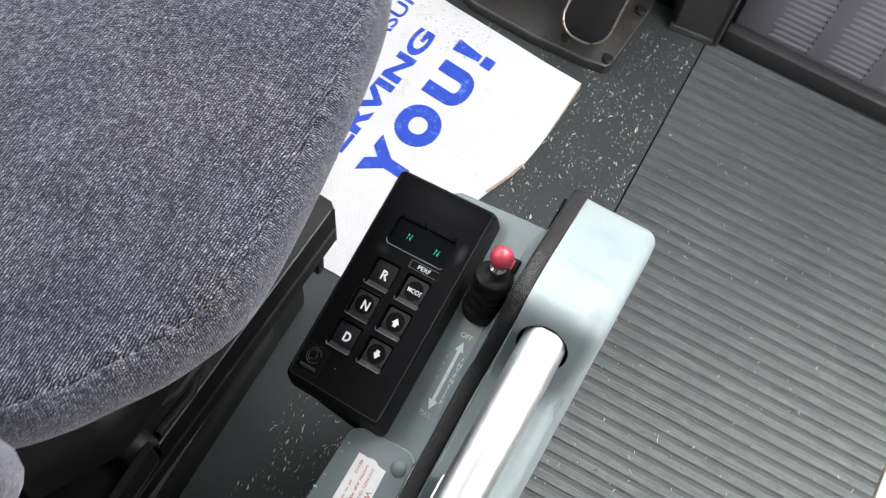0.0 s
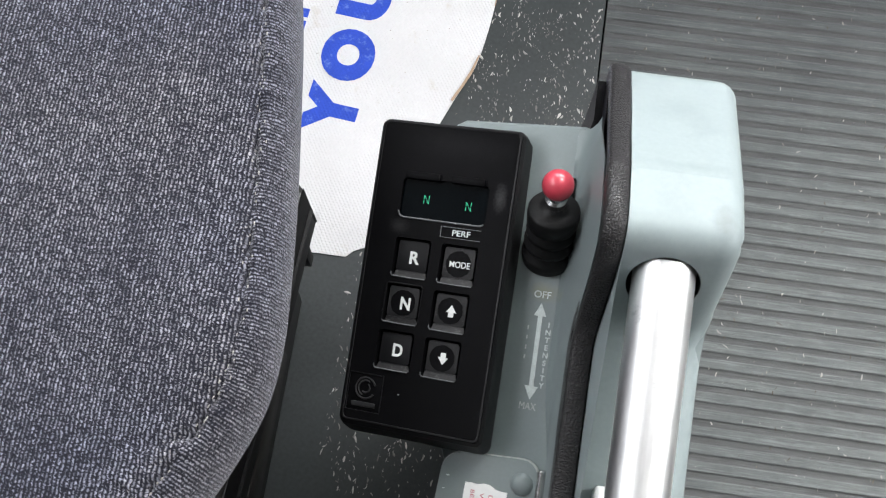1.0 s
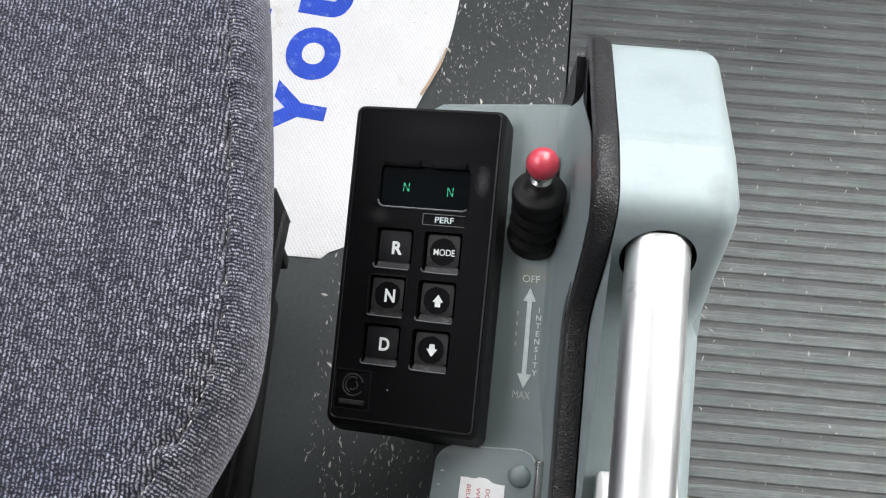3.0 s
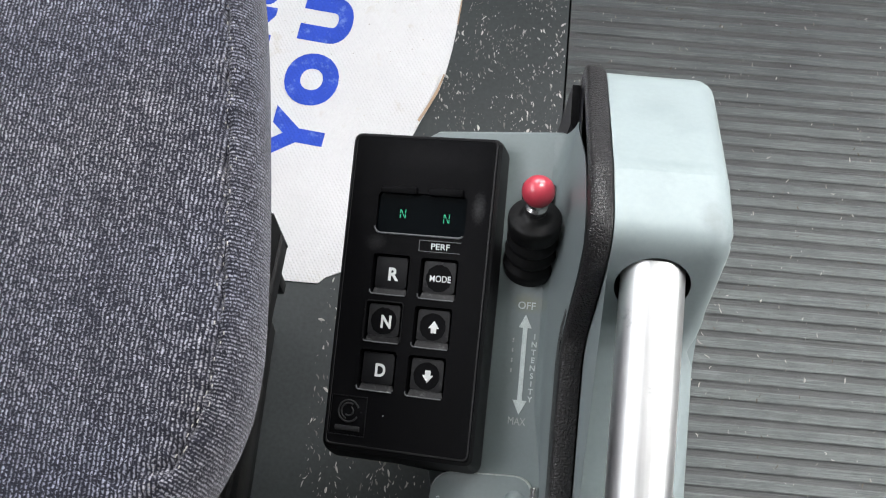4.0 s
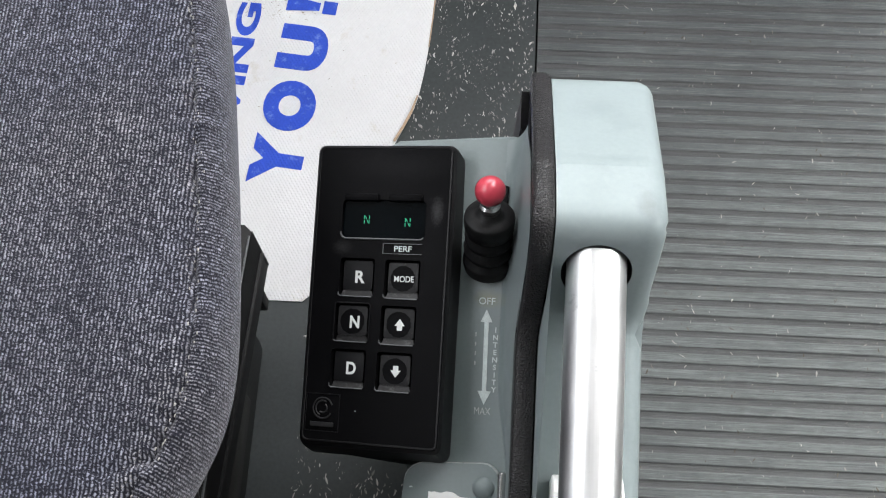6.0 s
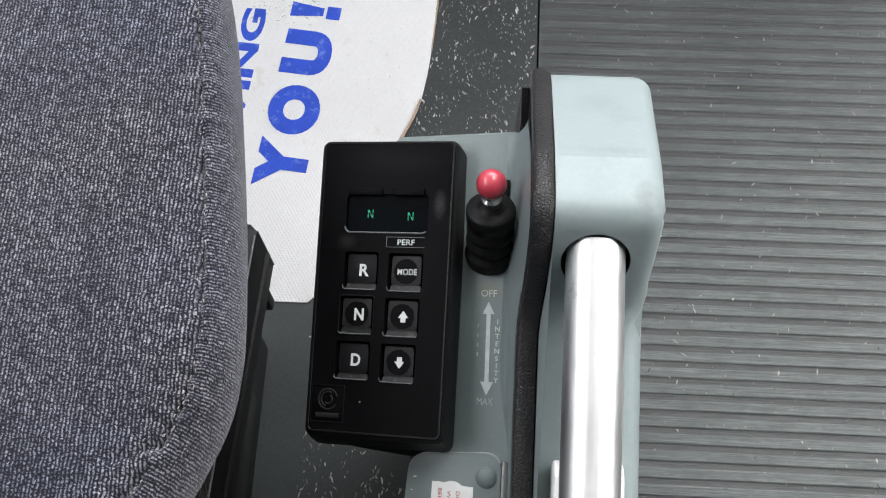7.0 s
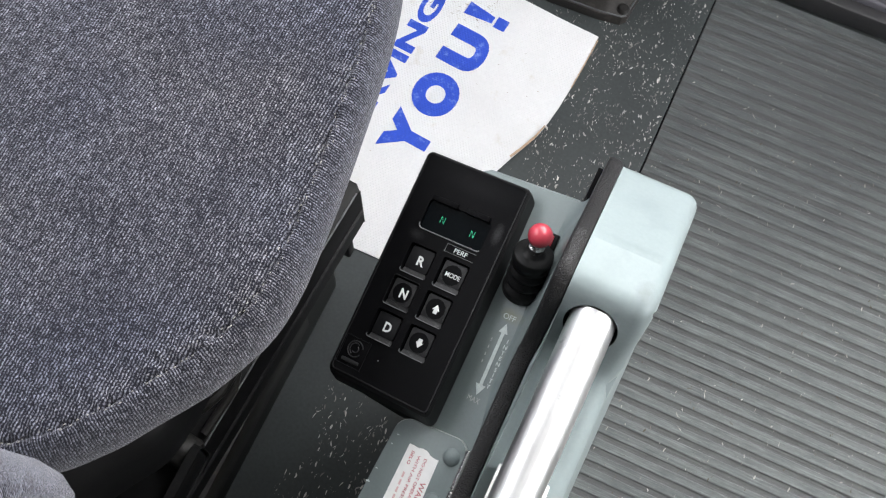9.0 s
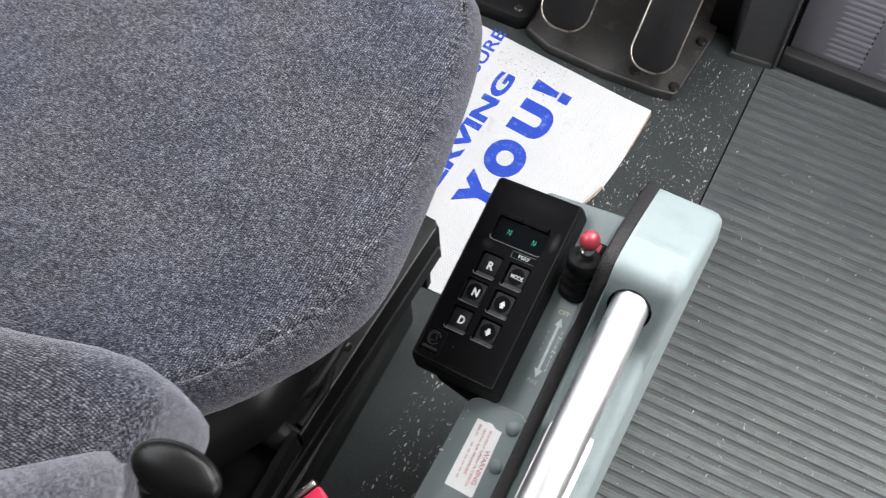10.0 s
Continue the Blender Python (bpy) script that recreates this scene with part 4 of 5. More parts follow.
def led_n(u, v):
    """A capital N in short lit strokes, as the display shows it."""
    bm = None
    for a, c in (((-0.0016, -0.0026), (-0.0016, -0.0003)), ((-0.0016, 0.0003), (-0.0016, 0.0026)), ((0.0016, -0.0026), (0.0016, -0.0003)), ((0.0016, 0.0003), (0.0016, 0.0026)),
                 ((-0.0011, 0.0022), (-0.0002, 0.0003)), ((0.0002, -0.0003), (0.0011, -0.0022))):
        bm = tube([(u + a[0], v + a[1], -0.0020), (u + c[0], v + c[1], -0.0020)], 0.00022, 6, bm)
    return bm


part("display_digit", led_n(0.0322, -0.0460), M_LED, disp, "green lit letter N")
part("display_digit", led_n(0.0594, -0.0473), M_LED, disp, "green lit letter N")
part("lettering", moved(lettering("PERF", 0.0035, 0.0003, 0.004, 0.0114), Matrix.Translation((0.0580, -0.0642, -0.0004))), M_SILK, pad)
for u0, u1, v0, v1 in ((0.0448, 0.0704, -0.0612, -0.0609), (0.0448, 0.0704, -0.0676, -0.0673), (0.0448, 0.0451, -0.0673, -0.0612)):
    part("label_rim", box(u0, u1, v0, v1, -0.0006, 0.0004), M_WORN_GLINT, pad)

ARROW = [(0, 0.0038), (0.0033, -0.0007), (0.0017, -0.0007), (0.0016, -0.0035), (-0.0016, -0.0035), (-0.0017, -0.0007), (-0.0033, -0.0007)]
for key, (u, v) in WELLS.items():
    top = -0.0010 if key == "N" else -0.0020
    b = part("button", plate(rounded(u - 0.0096, u + 0.0098, v - 0.0082, v + 0.0104, 0.0014), -0.0062, top, 0.0007), M_BUTTON if key in ("R", "D") else M_DUSTY, pad, angle=50)
    # sloping front of the key, rubbed, with a top-lit look put into its paler colour
    slope = loft([[(u - 0.0108, v - 0.0121, -0.0030), (u + 0.0106, v - 0.0121, -0.0030), (u + 0.0098, v - 0.0082, -0.0058), (u - 0.0096, v - 0.0082, -0.0058)],
                  [(u - 0.0108, v - 0.0121, -0.0022), (u + 0.0106, v - 0.0121, -0.0022), (u + 0.0098, v - 0.0083, top - 0.0004), (u - 0.0096, v - 0.0083, top - 0.0004)]])
    part("button_front", slope, M_SILL_LIT, b, "sloping lower edge, dusty and in a top-lit tone", smooth=False)
    if key not in ("R", "D"):
        # shallow round finger dish with a ragged rubbed border
        disc = [(u + r * math.cos(a), v + 0.0006 + r * math.sin(a)) for a, r in ((2 * math.pi * i / 40, 0.0080 + 0.0005 * noise.noise(Vector((i * 0.9, u * 300, v * 300)))) for i in range(40))]
        part("button_dish", plate(disc, top - 0.0005, top + 0.00012), M_KEYPAD, b, "black finger dish", smooth=False)
    # highlight on the well's lower lip, put in as a pale strip
    sill = [Vector((u + du, v + dv, 0.0001)) for du, dv in ((-0.0117, -0.0095), (-0.0117, -0.0110), (-0.0106, -0.0120), (0.0, -0.0122), (0.0104, -0.0121))]
    part("well_sill", tube(sill, 0.0004, 8), M_WORN_GLINT, b, "pale strip for the highlight on the well's lower lip")
    if key == "N":
        part("well_rim", tube([Vector((u + du, v + dv, 0.0004)) for du, dv in ((-0.0117, -0.0110), (-0.0117, 0.0110), (-0.0105, 0.0121), (0.0105, 0.0121), (0.0117, 0.0108), (0.0117, -0.0110))], 0.0005, 8), M_EDGE, b)
    if key in ("UP", "DOWN"):
        s = 1 if key == "UP" else -1
        part("arrow_mark", plate([(u + 0.0006 + a, v + 0.0004 + c * s) for a, c in ARROW], top, top + 0.0004), M_PRINT, b, smooth=False)
    else:
        part("lettering", moved(lettering(key, 0.0038 if key == "MODE" else 0.0078, 0.0002, 0.03 if key != "MODE" else 0.003, 0.0129 if key == "MODE" else 0.0064), Matrix.Translation((u + (0.0008 if key == "MODE" else 0.0016), v + 0.0003, top + 0.0001))), M_PRINT, b)

emblem = part("emblem_plate", box(0.0012, 0.0222, -0.1790, -0.1570, -0.0012, -0.0002, 0.0003), M_KEYPAD, pad, "embossed black emblem plate")
for u0, u1, v0, v1 in ((0.0004, 0.0230, -0.1568, -0.1563), (0.0004, 0.0230, -0.1800, -0.1795), (0.0225, 0.0230, -0.1795, -0.1568)):
    part("label_rim", box(u0, u1, v0, v1, -0.0006, 0.0003), M_BUTTON, emblem)
for r, a0, a1 in ((0.0064, 20, 330), (0.0046, 60, 250), (0.0028, 230, 420)):
    part("ring", tube([Vector((0.0118 + r * math.cos(a), -0.1655 + r * math.sin(a), 0.0)) for a in (radians(a0 + (a1 - a0) * i / 20) for i in range(21))], 0.0006, 6), M_DUSTY, emblem)
part("brand_bar", box(0.0040, 0.0196, -0.1770, -0.1741, -0.0003, 0.0004, 0.0003), M_DUSTY, emblem)
part("pinhole", turned((0.0335, -0.1660, -0.0005), (0.0335, -0.1660, 0.0002), [(0, 0.0004), (1, 0.0004)], n=8), M_SILK, pad)


# ---- driver's seat ----
# right half of the cushion's plan, front to back; the left half mirrors it
HALF = [(-0.2900, 0.178), (-0.200, 0.174), (-0.140, 0.163), (-0.105, 0.145), (-0.086, 0.128), (-0.072, 0.100), (-0.062, 0.070), (-0.053, 0.030), (-0.045, -0.020), (-0.037, -0.075), (-0.0305, -0.130),
        (-0.0285, -0.165), (-0.033, -0.200), (-0.050, -0.243), (-0.070, -0.277), (-0.093, -0.312), (-0.125, -0.345), (-0.180, -0.375), (-0.290, -0.392)]
CX = -0.290
curve = smooth_line([(x, y, 0) for x, y in HALF], 24)
plan = curve + [Vector((2 * CX - p.x, p.y, 0)) for p in curve[-2:0:-1]]
NP = len(plan)
normals = []
for i in range(NP):
    d = (plan[(i + 1) % NP] - plan[i - 1]).normalized()
    normals.append(Vector((-d.y, d.x, 0)))
if normals[20].dot(Vector((CX, -0.1, 0)) - plan[20]) < 0:
    normals = [-q for q in normals]
seat = thing("driver_seat", (CX, -0.10, 0.0), "grey-blue cloth suspension driver's seat on a black base", "seat")
si = Matrix.Translation((-CX, 0.10, 0))
PROFILE = [(0.055, 0.488), (0.040, 0.500), (0.021, 0.524), (0.008, 0.548), (0.0015, 0.566), (0.0, 0.578), (0.0015, 0.590), (0.005, 0.6010), (0.010, 0.6085), (0.0130, 0.6114), (0.0150, 0.6124), (0.0163, 0.6128), (0.0172, 0.6130), (0.0180, 0.6132),
           (0.0188, 0.6134), (0.0197, 0.6136), (0.0208, 0.6138), (0.0225, 0.6142), (0.026, 0.6154), (0.030, 0.6165), (0.035, 0.6178), (0.042, 0.6195), (0.060, 0.6220)]


def lump(p):
    return 0.0035 * noise.noise(Vector((p.x * 9, p.y * 9, 3.1))) + 0.0012 * noise.noise(Vector((p.x * 45, p.y * 45, 7.7)))


def fold(p):
    """Two short folds where the cloth is gathered round the rear corner: a groove with a swollen side."""
    h = 0.0
    for ax, ay, bx, by, deep in ((-0.084, -0.229, -0.060, -0.218, 0.0042), (-0.093, -0.252, -0.078, -0.250, 0.0026)):
        a, d = Vector((ax, ay)), Vector((bx - ax, by - ay))
        w = Vector((p.x, p.y)) - a
        t = w.dot(d) / d.length_squared
        off = (d.x * w.y - d.y * w.x) / d.length
        reach_in = math.exp(-(max(0.0, abs(t - 0.5) - 0.35) / 0.22) ** 2)
        h += deep * reach_in * (0.5 * math.exp(-((off + 0.006) / 0.004) ** 2) - math.exp(-(off / 0.0019) ** 2))
    return h


arc = [0.0]
for i in range(1, NP):
    arc.append(arc[-1] + (plan[i] - plan[i - 1]).length)


def strain(i, d):
    """Uneven height beside the seam: short wrinkles across it and a groove that comes and goes."""
    s = arc[i]
    across = (0.0016 + 0.0030 * max(0.0, noise.noise(Vector((s * 22, 4.0, 0.0))))) * noise.noise(Vector((s * 105, d * 60, 0.0))) + 0.0034 * noise.noise(Vector((s * 230, d * 40, 5.0)))
    fade = max(0.0, 1 - abs(d - 0.019) / 0.019)
    line = 0.0182 + 0.0013 * noise.noise(Vector((s * 45, 0.0, 9.0)))
    groove = max(0.15, 0.5 + 0.9 * noise.noise(Vector((s * 55, 2.0, 0.0))))
    tight = 1.0 + 0.35 * min(1.0, max(0.0, (-0.14 - plan[i].y) / 0.06))
    return 0.6 * tight * across * fade - 0.0065 * groove * max(0.0, 1 - abs(d - line) / 0.0026)


rings = []
for d, z in PROFILE:
    ring = []
    for i in range(NP):
        q = plan[i] + normals[i] * d
        ring.append(Vector((q.x, q.y, z + (lump(q) + fold(q) if z > 0.56 else 0) + (strain(i, d) if 0.002 < d < 0.037 else 0.0))))
    rings.append(ring)
inner = rings[-1]
for s in (0.85, 0.68, 0.5, 0.32, 0.15):
    ring = []
    for p in inner:
        q = Vector((CX + (p.x - CX) * s, -0.1 + (p.y + 0.1) * s, 0))
        ring.append(Vector((q.x, q.y, 0.622 + 0.004 * (1 - s) + lump(q))))
    rings.append(ring)
cushion_bm = loft(rings)
# the cloth's columns run front to back on the top panel and over the edge on the border
reach = [0.0]
for (da, za), (db, zb) in zip(PROFILE, PROFILE[1:]):
    reach.append(reach[-1] + math.hypot(db - da, zb - za))
uv_layer = cushion_bm.loops.layers.uv.new("cloth")
cushion_bm.faces.ensure_lookup_table()
for k, f in enumerate(cushion_bm.faces):
    r, i = divmod(k, NP)
    border = r + 1 < len(PROFILE) and PROFILE[r + 1][0] <= 0.0181 and PROFILE[r + 1][1] > 0.4
    for lp, (dr, di) in zip(f.loops, itertools.chain(((0, 0), (0, 1), (1, 1), (1, 0)), itertools.repeat((0, 0)))):
        if border and r + dr < len(reach):
            lp[uv_layer].uv = (arc[i] + di * (plan[(i + 1) % NP] - plan[i]).length, reach[r + dr])
        else:
            lp[uv_layer].uv = (lp.vert.co.x, lp.vert.co.y)
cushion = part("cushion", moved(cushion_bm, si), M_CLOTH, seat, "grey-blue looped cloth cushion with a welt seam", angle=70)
# the pile is rubbed pale along the welt, most at the corner
worn_pile = cushion.data.attributes.new("wear", "FLOAT", "POINT")
for r, (d, z) in enumerate(PROFILE):
    for i in range(NP):
        patch = max(0.0, 0.45 + 1.3 * noise.noise(Vector((arc[i] * 38, d * 90, 1.0))))
        corner = 0.55 + 0.45 * math.exp(-((plan[i].y + 0.20) / 0.10) ** 2)
        worn_pile.data[r * NP + i].value = patch * corner * math.exp(-((d - 0.0215) / 0.0085) ** 2) if z > 0.55 else 0.0


# pale stitching along the welt seam
welt, run, gap = None, 0.0, 0.004
for i in range(NP):
    q = plan[i] + normals[i] * 0.0180
    nxt = plan[(i + 1) % NP] + normals[(i + 1) % NP] * 0.0180
    run += (nxt - q).length
    if run > gap:
        run, gap = 0.0, random.uniform(0.0012, 0.0060) if noise.noise(Vector((arc[i] * 30, 1.0, 0.0))) > -0.12 else random.uniform(0.005, 0.012)
        d = (nxt - q).normalized()
        off = 0.0024 * random.gauss(0, 0.6) - 0.0012
        side_w = normals[i] * off
        zz = 0.6142 + lump(q) + 0.8 * strain(i, 0.0180 + off if abs(off) > 0.0026 else 0.0155) + 0.09 * off
        s = random.uniform(0.0003, 0.0009)
        welt = tube([q - d * s + side_w + Vector((0, 0, zz - 0.0004)), q + side_w + Vector((0, 0, zz)), q + d * s + side_w + Vector((0, 0, zz - 0.0004))], random.uniform(0.00022, 0.00042), 5, welt)
part("seam_stitching", moved(welt, si), M_THREAD, seat, "pale thread stitches along the welt")


def pillow(name, x0, x1, y0, y1, z0, z1, power, tilt, recess, edge, inner, label):
    """A plump upholstered block; power sets how square it is."""
    b = bmesh.new()
    bmesh.ops.create_uvsphere(b, u_segments=72, v_segments=40, radius=1.0)
    c, h = Vector(((x0 + x1) / 2, (y0 + y1) / 2, (z0 + z1) / 2)), Vector(((x1 - x0) / 2, (y1 - y0) / 2, (z1 - z0) / 2))
    for v in b.verts:
        s = (abs(v.co.x) ** power + abs(v.co.y) ** power + abs(v.co.z) ** power) ** (-1 / power)
        v.co = Vector((v.co.x * s * h.x, v.co.y * s * h.y, v.co.z * s * h.z))
        v.co += v.co.normalized() * 0.004 * noise.noise(v.co * 12)
        k = min(1.0, max(0.0, (edge - abs(v.co.x)) / (edge - inner)))
        v.co.y -= recess * k * k * (3 - 2 * k)
    m = Matrix.Translation(c) @ Matrix.Rotation(radians(tilt), 4, "X")
    return part(name, moved(moved(b, m), si), M_CLOTH_BACK, seat, label, angle=80)


pillow("backrest", -0.500, -0.080, -0.500, -0.337, 0.570, 0.754, 7.0, 6, 0.032, 0.205, 0.04, "grey-blue cloth lumbar bolster")
pillow("backrest", -0.532, -0.048, -0.670, -0.470, 0.683, 1.163, 7.0, 24, 0.165, 0.232, 0.10, "grey-blue cloth upper backrest")

# black structure below the cushion
part("seat_pan", moved(loft([[(q.x, q.y, 0.43) for q in (plan[i] + normals[i] * 0.100 for i in range(0, NP, 8))], [(q.x, q.y, 0.505) for q in (plan[i] + normals[i] * 0.070 for i in range(0, NP, 8))]]), si), M_BLACK, seat, "black plastic seat pan")
front = [(-0.140, 0.049), (-0.104, 0.047), (-0.0965, 0.040), (-0.1195, -0.40), (-0.49, -0.40), (-0.49, 0.049)]
part("base_cover", moved(plate(front, 0.195, 0.280, 0.003), si), M_BLACK, seat, "black plastic suspension cover", angle=30)
# highlight along the cover's top edge, painted as a thin pale strip
part("base_ridge", moved(tube([(-0.0985, 0.036, 0.2796), (-0.1065, -0.12, 0.2798), (-0.1190, -0.39, 0.2796)], 0.0010, 8), si), M_WORN_GLINT, seat, "pale strip for the highlight along the edge")
part("cover_rib", moved(loft([[(x - 0.0523 * (0.04 - y), y, z) for x, z in ((-0.0980, 0.226), (-0.0940, 0.228), (-0.0940, 0.233), (-0.0980, 0.235))] for y in (0.038, -0.39)]), si), M_BLACK, seat)
part("cover_rib", moved(tube([(-0.0975, 0.041, 0.276), (-0.0962, 0.0405, 0.196)], 0.0009, 8), si), M_WORN_GLINT, seat, "pale line down the front corner")
part("pedestal", moved(box(-0.46, -0.130, -0.38, 0.02, 0.0, 0.196, 0.01), si), M_BLACK, seat)
part("floor_foot", moved(box(-0.108, -0.0985, 0.006, 0.018, 0.160, 0.198, 0.002), si), M_BLACK, seat)
part("slide_rail", moved(box(-0.126, -0.108, -0.40, -0.075, 0.140, 0.194, 0.004), si), M_STEEL, seat, "dark rusty slide rail")
# curved side shield, links and pivot
spine = smooth_line([(-0.158, -0.340, 0.455), (-0.136, -0.301, 0.457), (-0.120, -0.274, 0.458), (-0.115, -0.244, 0.459), (-0.114, -0.205, 0.460)], 5)
shield = [[(p.x - 0.030, p.y + 0.020, p.z + 0.014), (p.x - 0.008, p.y + 0.004, p.z + 0.010), (p.x + 0.008, p.y - 0.008, p.z), (p.x + 0.017, p.y - 0.016, p.z - 0.016),
           (p.x + 0.020, p.y - 0.020, p.z - 0.045), (p.x + 0.014, p.y - 0.018, p.z - 0.048), (p.x - 0.030, p.y + 0.010, p.z - 0.010)] for p in spine]
part("side_shield", moved(loft(shield), si), M_SHADE, seat, "curved dull black plastic side shield", angle=60)
part("link_arm", moved(tube([(-0.098, -0.130, 0.388), (-0.097, -0.187, 0.380), (-0.099, -0.218, 0.378), (-0.107, -0.236, 0.374), (-0.125, -0.254, 0.366)], 0.006, 10), si), M_STEEL, seat)
part("link_arm", moved(tube([(-0.118, -0.165, 0.31), (-0.110, -0.200, 0.295), (-0.116, -0.248, 0.29)], 0.0045, 10), si), M_STEEL, seat)
part("pivot", moved(turned((-0.165, -0.268, 0.300), (-0.108, -0.272, 0.300), [(0, 0.017), (0.9, 0.017), (0.97, 0.015), (1, 0.010)], n=24), si), M_STEEL, seat, "dark steel pivot boss")
part("pivot_plate", moved(box(-0.112, -0.104, -0.36, -0.262, 0.275, 0.325, 0.008, 3), si), M_BLACK, seat)
part("pan_bolt", moved(turned((-0.102, -0.162, 0.345), (-0.096, -0.162, 0.348), [(0, 0.006), (0.8, 0.006), (1, 0.004)], n=6), si), M_STEEL, seat)

# armrest pad and its pivot
arm = thing("armrest", (-0.0320, -0.4110, 0.78), "black oval armrest end beside the backrest", "armrest")
b = bmesh.new()
bmesh.ops.create_uvsphere(b, u_segments=36, v_segments=20, radius=1.0)
for v in b.verts:
    v.co = Vector((v.co.x * 0.031, v.co.y * 0.0160, v.co.z * 0.0085))
pad_m = Matrix.Rotation(radians(2), 4, "Z") @ Matrix.Rotation(radians(8), 4, "X")
part("pad", moved(b, pad_m), M_PADBLACK, arm, angle=60)
part("pad_rim", moved(tube([Vector((0.0295 * math.cos(k), 0.0158 * math.sin(k), -0.0005)) for k in (2 * math.pi * i / 40 for i in range(41))], 0.0024, 10), pad_m), M_PADBLACK, arm, "moulded black rim")
part("arm_bar", tube([(-0.012, -0.01, -0.005), (-0.02, -0.03, -0.10), (-0.03, -0.05, -0.16)], 0.010, 12), M_BLACK, arm)
part("pivot_cap", turned((0.022, -0.012, -0.010), (0.036, -0.016, -0.010), [(0, 0.008), (0.8, 0.008), (1, 0.006)], n=16), M_CHROME, arm)

buckle = thing("seatbelt_buckle", (-0.031, -0.349, 0.44), "seat belt buckle with a bright red release button", "buckle")
turn_b = Matrix.Rotation(radians(-28), 4, "Z") @ Matrix.Rotation(radians(14), 4, "X")
part("buckle_case", moved(box(-0.017, 0.017, -0.030, 0.026, -0.009, 0.009, 0.004, 3), turn_b), M_BOOT, buckle)
part("release_button", moved(box(-0.006, 0.0135, -0.012, 0.0285, 0.003, 0.0125, 0.0025, 3), turn_b), M_BUCKLE, buckle, "bright red release button")
part("latch_tongue", moved(box(-0.0155, -0.0080, -0.020, 0.027, 0.005, 0.0112, 0.002, 3), turn_b), M_CHROME, buckle, "brass-coloured latch tongue")
part("stalk", tube([(0.0, -0.02, -0.008), (-0.02, -0.03, -0.07), (-0.06, -0.03, -0.14)], 0.009, 10), M_BOOT, buckle)


# ---- paper mat ----
RIGHT = [(0.0315, 0.4870), (0.0290, 0.4400), (0.0270, 0.3950), (0.0240, 0.3650), (0.0195, 0.3350), (0.0140, 0.3100), (0.0060, 0.2900), (-0.0030, 0.2700)]
LOW = [(-0.0130, 0.2450), (-0.0300, 0.2000), (-0.0420, 0.1500), (-0.0560, 0.1000), (-0.0730, 0.0810), (-0.0937, 0.0742), (-0.1400, 0.0735), (-0.3300, 0.0690), (-0.3300, 0.5280)]
mat_bm = bmesh.new()
edge = [Vector((x, y, 0)) for x, y in RIGHT + LOW]


def rise(x, y):
    """The sheet lies nearly flat and lifts a little where it is creased or curls."""
    return 0.0022 + 0.0020 * max(0.0, noise.noise(Vector((x * 7, y * 7, 1.7)))) + 0.004 * math.exp(-((x + 0.0) ** 2 + (y - 0.29) ** 2) / 0.0012) + 0.0035 * math.exp(-((x - 0.03) ** 2 + (y - 0.487) ** 2) / 0.0016)


NX, NY = 46, 60
grid = {}
for j in range(NY + 1):
    y = 0.0690 + (0.5280 - 0.0690) * j / NY
    # right border at this y
    xr = None
    seq = RIGHT + LOW[:6]
    for (xa, ya), (xb, yb) in zip(seq, seq[1:]):
        if min(ya, yb) <= y <= max(ya, yb) and abs(ya - yb) > 1e-9:
            xr = xa + (xb - xa) * (y - ya) / (yb - ya)
            break
    if xr is None:
        xr = 0.0315 if y > 0.487 else -0.0937
    for i in range(NX + 1):
        x = -0.33 + (xr + 0.33) * i / NX
        yy = y if y < 0.44 else min(y, 0.4870 + (0.0315 - x) * 0.105)
        grid[i, j] = mat_bm.verts.new((x, yy, rise(x, yy)))
for i, j in itertools.product(range(NX), range(NY)):
    mat_bm.faces.new((grid[i, j], grid[i + 1, j], grid[i + 1, j + 1], grid[i, j + 1]))
bmesh.ops.remove_doubles(mat_bm, verts=mat_bm.verts, dist=0.00005)
ext = bmesh.ops.extrude_face_region(mat_bm, geom=mat_bm.faces[:])
bmesh.ops.translate(mat_bm, vec=(0, 0, -0.0012), verts=[g for g in ext["geom"] if isinstance(g, bmesh.types.BMVert)])
mat = thing("paper_floor_mat", (0, 0, 0), "creased white paper floor mat with blue lettering", "floor mat")
part("sheet", mat_bm, M_PAPER, mat, angle=60)
strip = [(0.0330, 0.4830, ), (0.0305, 0.4400), (0.0280, 0.4000), (0.0268, 0.4000), (0.0292, 0.4400), (0.0316, 0.4830)]
part("torn_edge", plate(strip, 0.0002, 0.0034), M_PAPER_EDGE, mat, "brown torn edge", smooth=False)


fold = [(0.0190, 0.3300), (0.0138, 0.3080), (0.0058, 0.2885), (-0.0040, 0.2680), (-0.0066, 0.2700), (0.0030, 0.2900), (0.0112, 0.3100), (0.0172, 0.3300)]
part("torn_edge", plate(fold, 0.0064, 0.0072), M_PAPER_EDGE, mat, "brown stained fold", smooth=False)


def printed(text, x, y, height, width, bold, turn=0.0):
    b = lettering(text, height, 0.0003, bold, width)
    m = Matrix.Translation((x, y, 0)) @ Matrix.Rotation(radians(90 + turn), 4, "Z")
    bmesh.ops.subdivide_edges(b, edges=[e for e in b.edges if e.calc_length() > 0.012], cuts=3, use_grid_fill=False)
    moved(b, m)
    for v in b.verts:
        v.co.z += rise(v.co.x, v.co.y) + 0.0004
    part("lettering", b, M_BLUE, mat, smooth=False)


printed("Y", -0.1400, 0.2400, 0.0610, 0.0650, 0.070, -6)
printed("O", -0.1330, 0.3120, 0.0625, 0.0675, 0.080, -6)
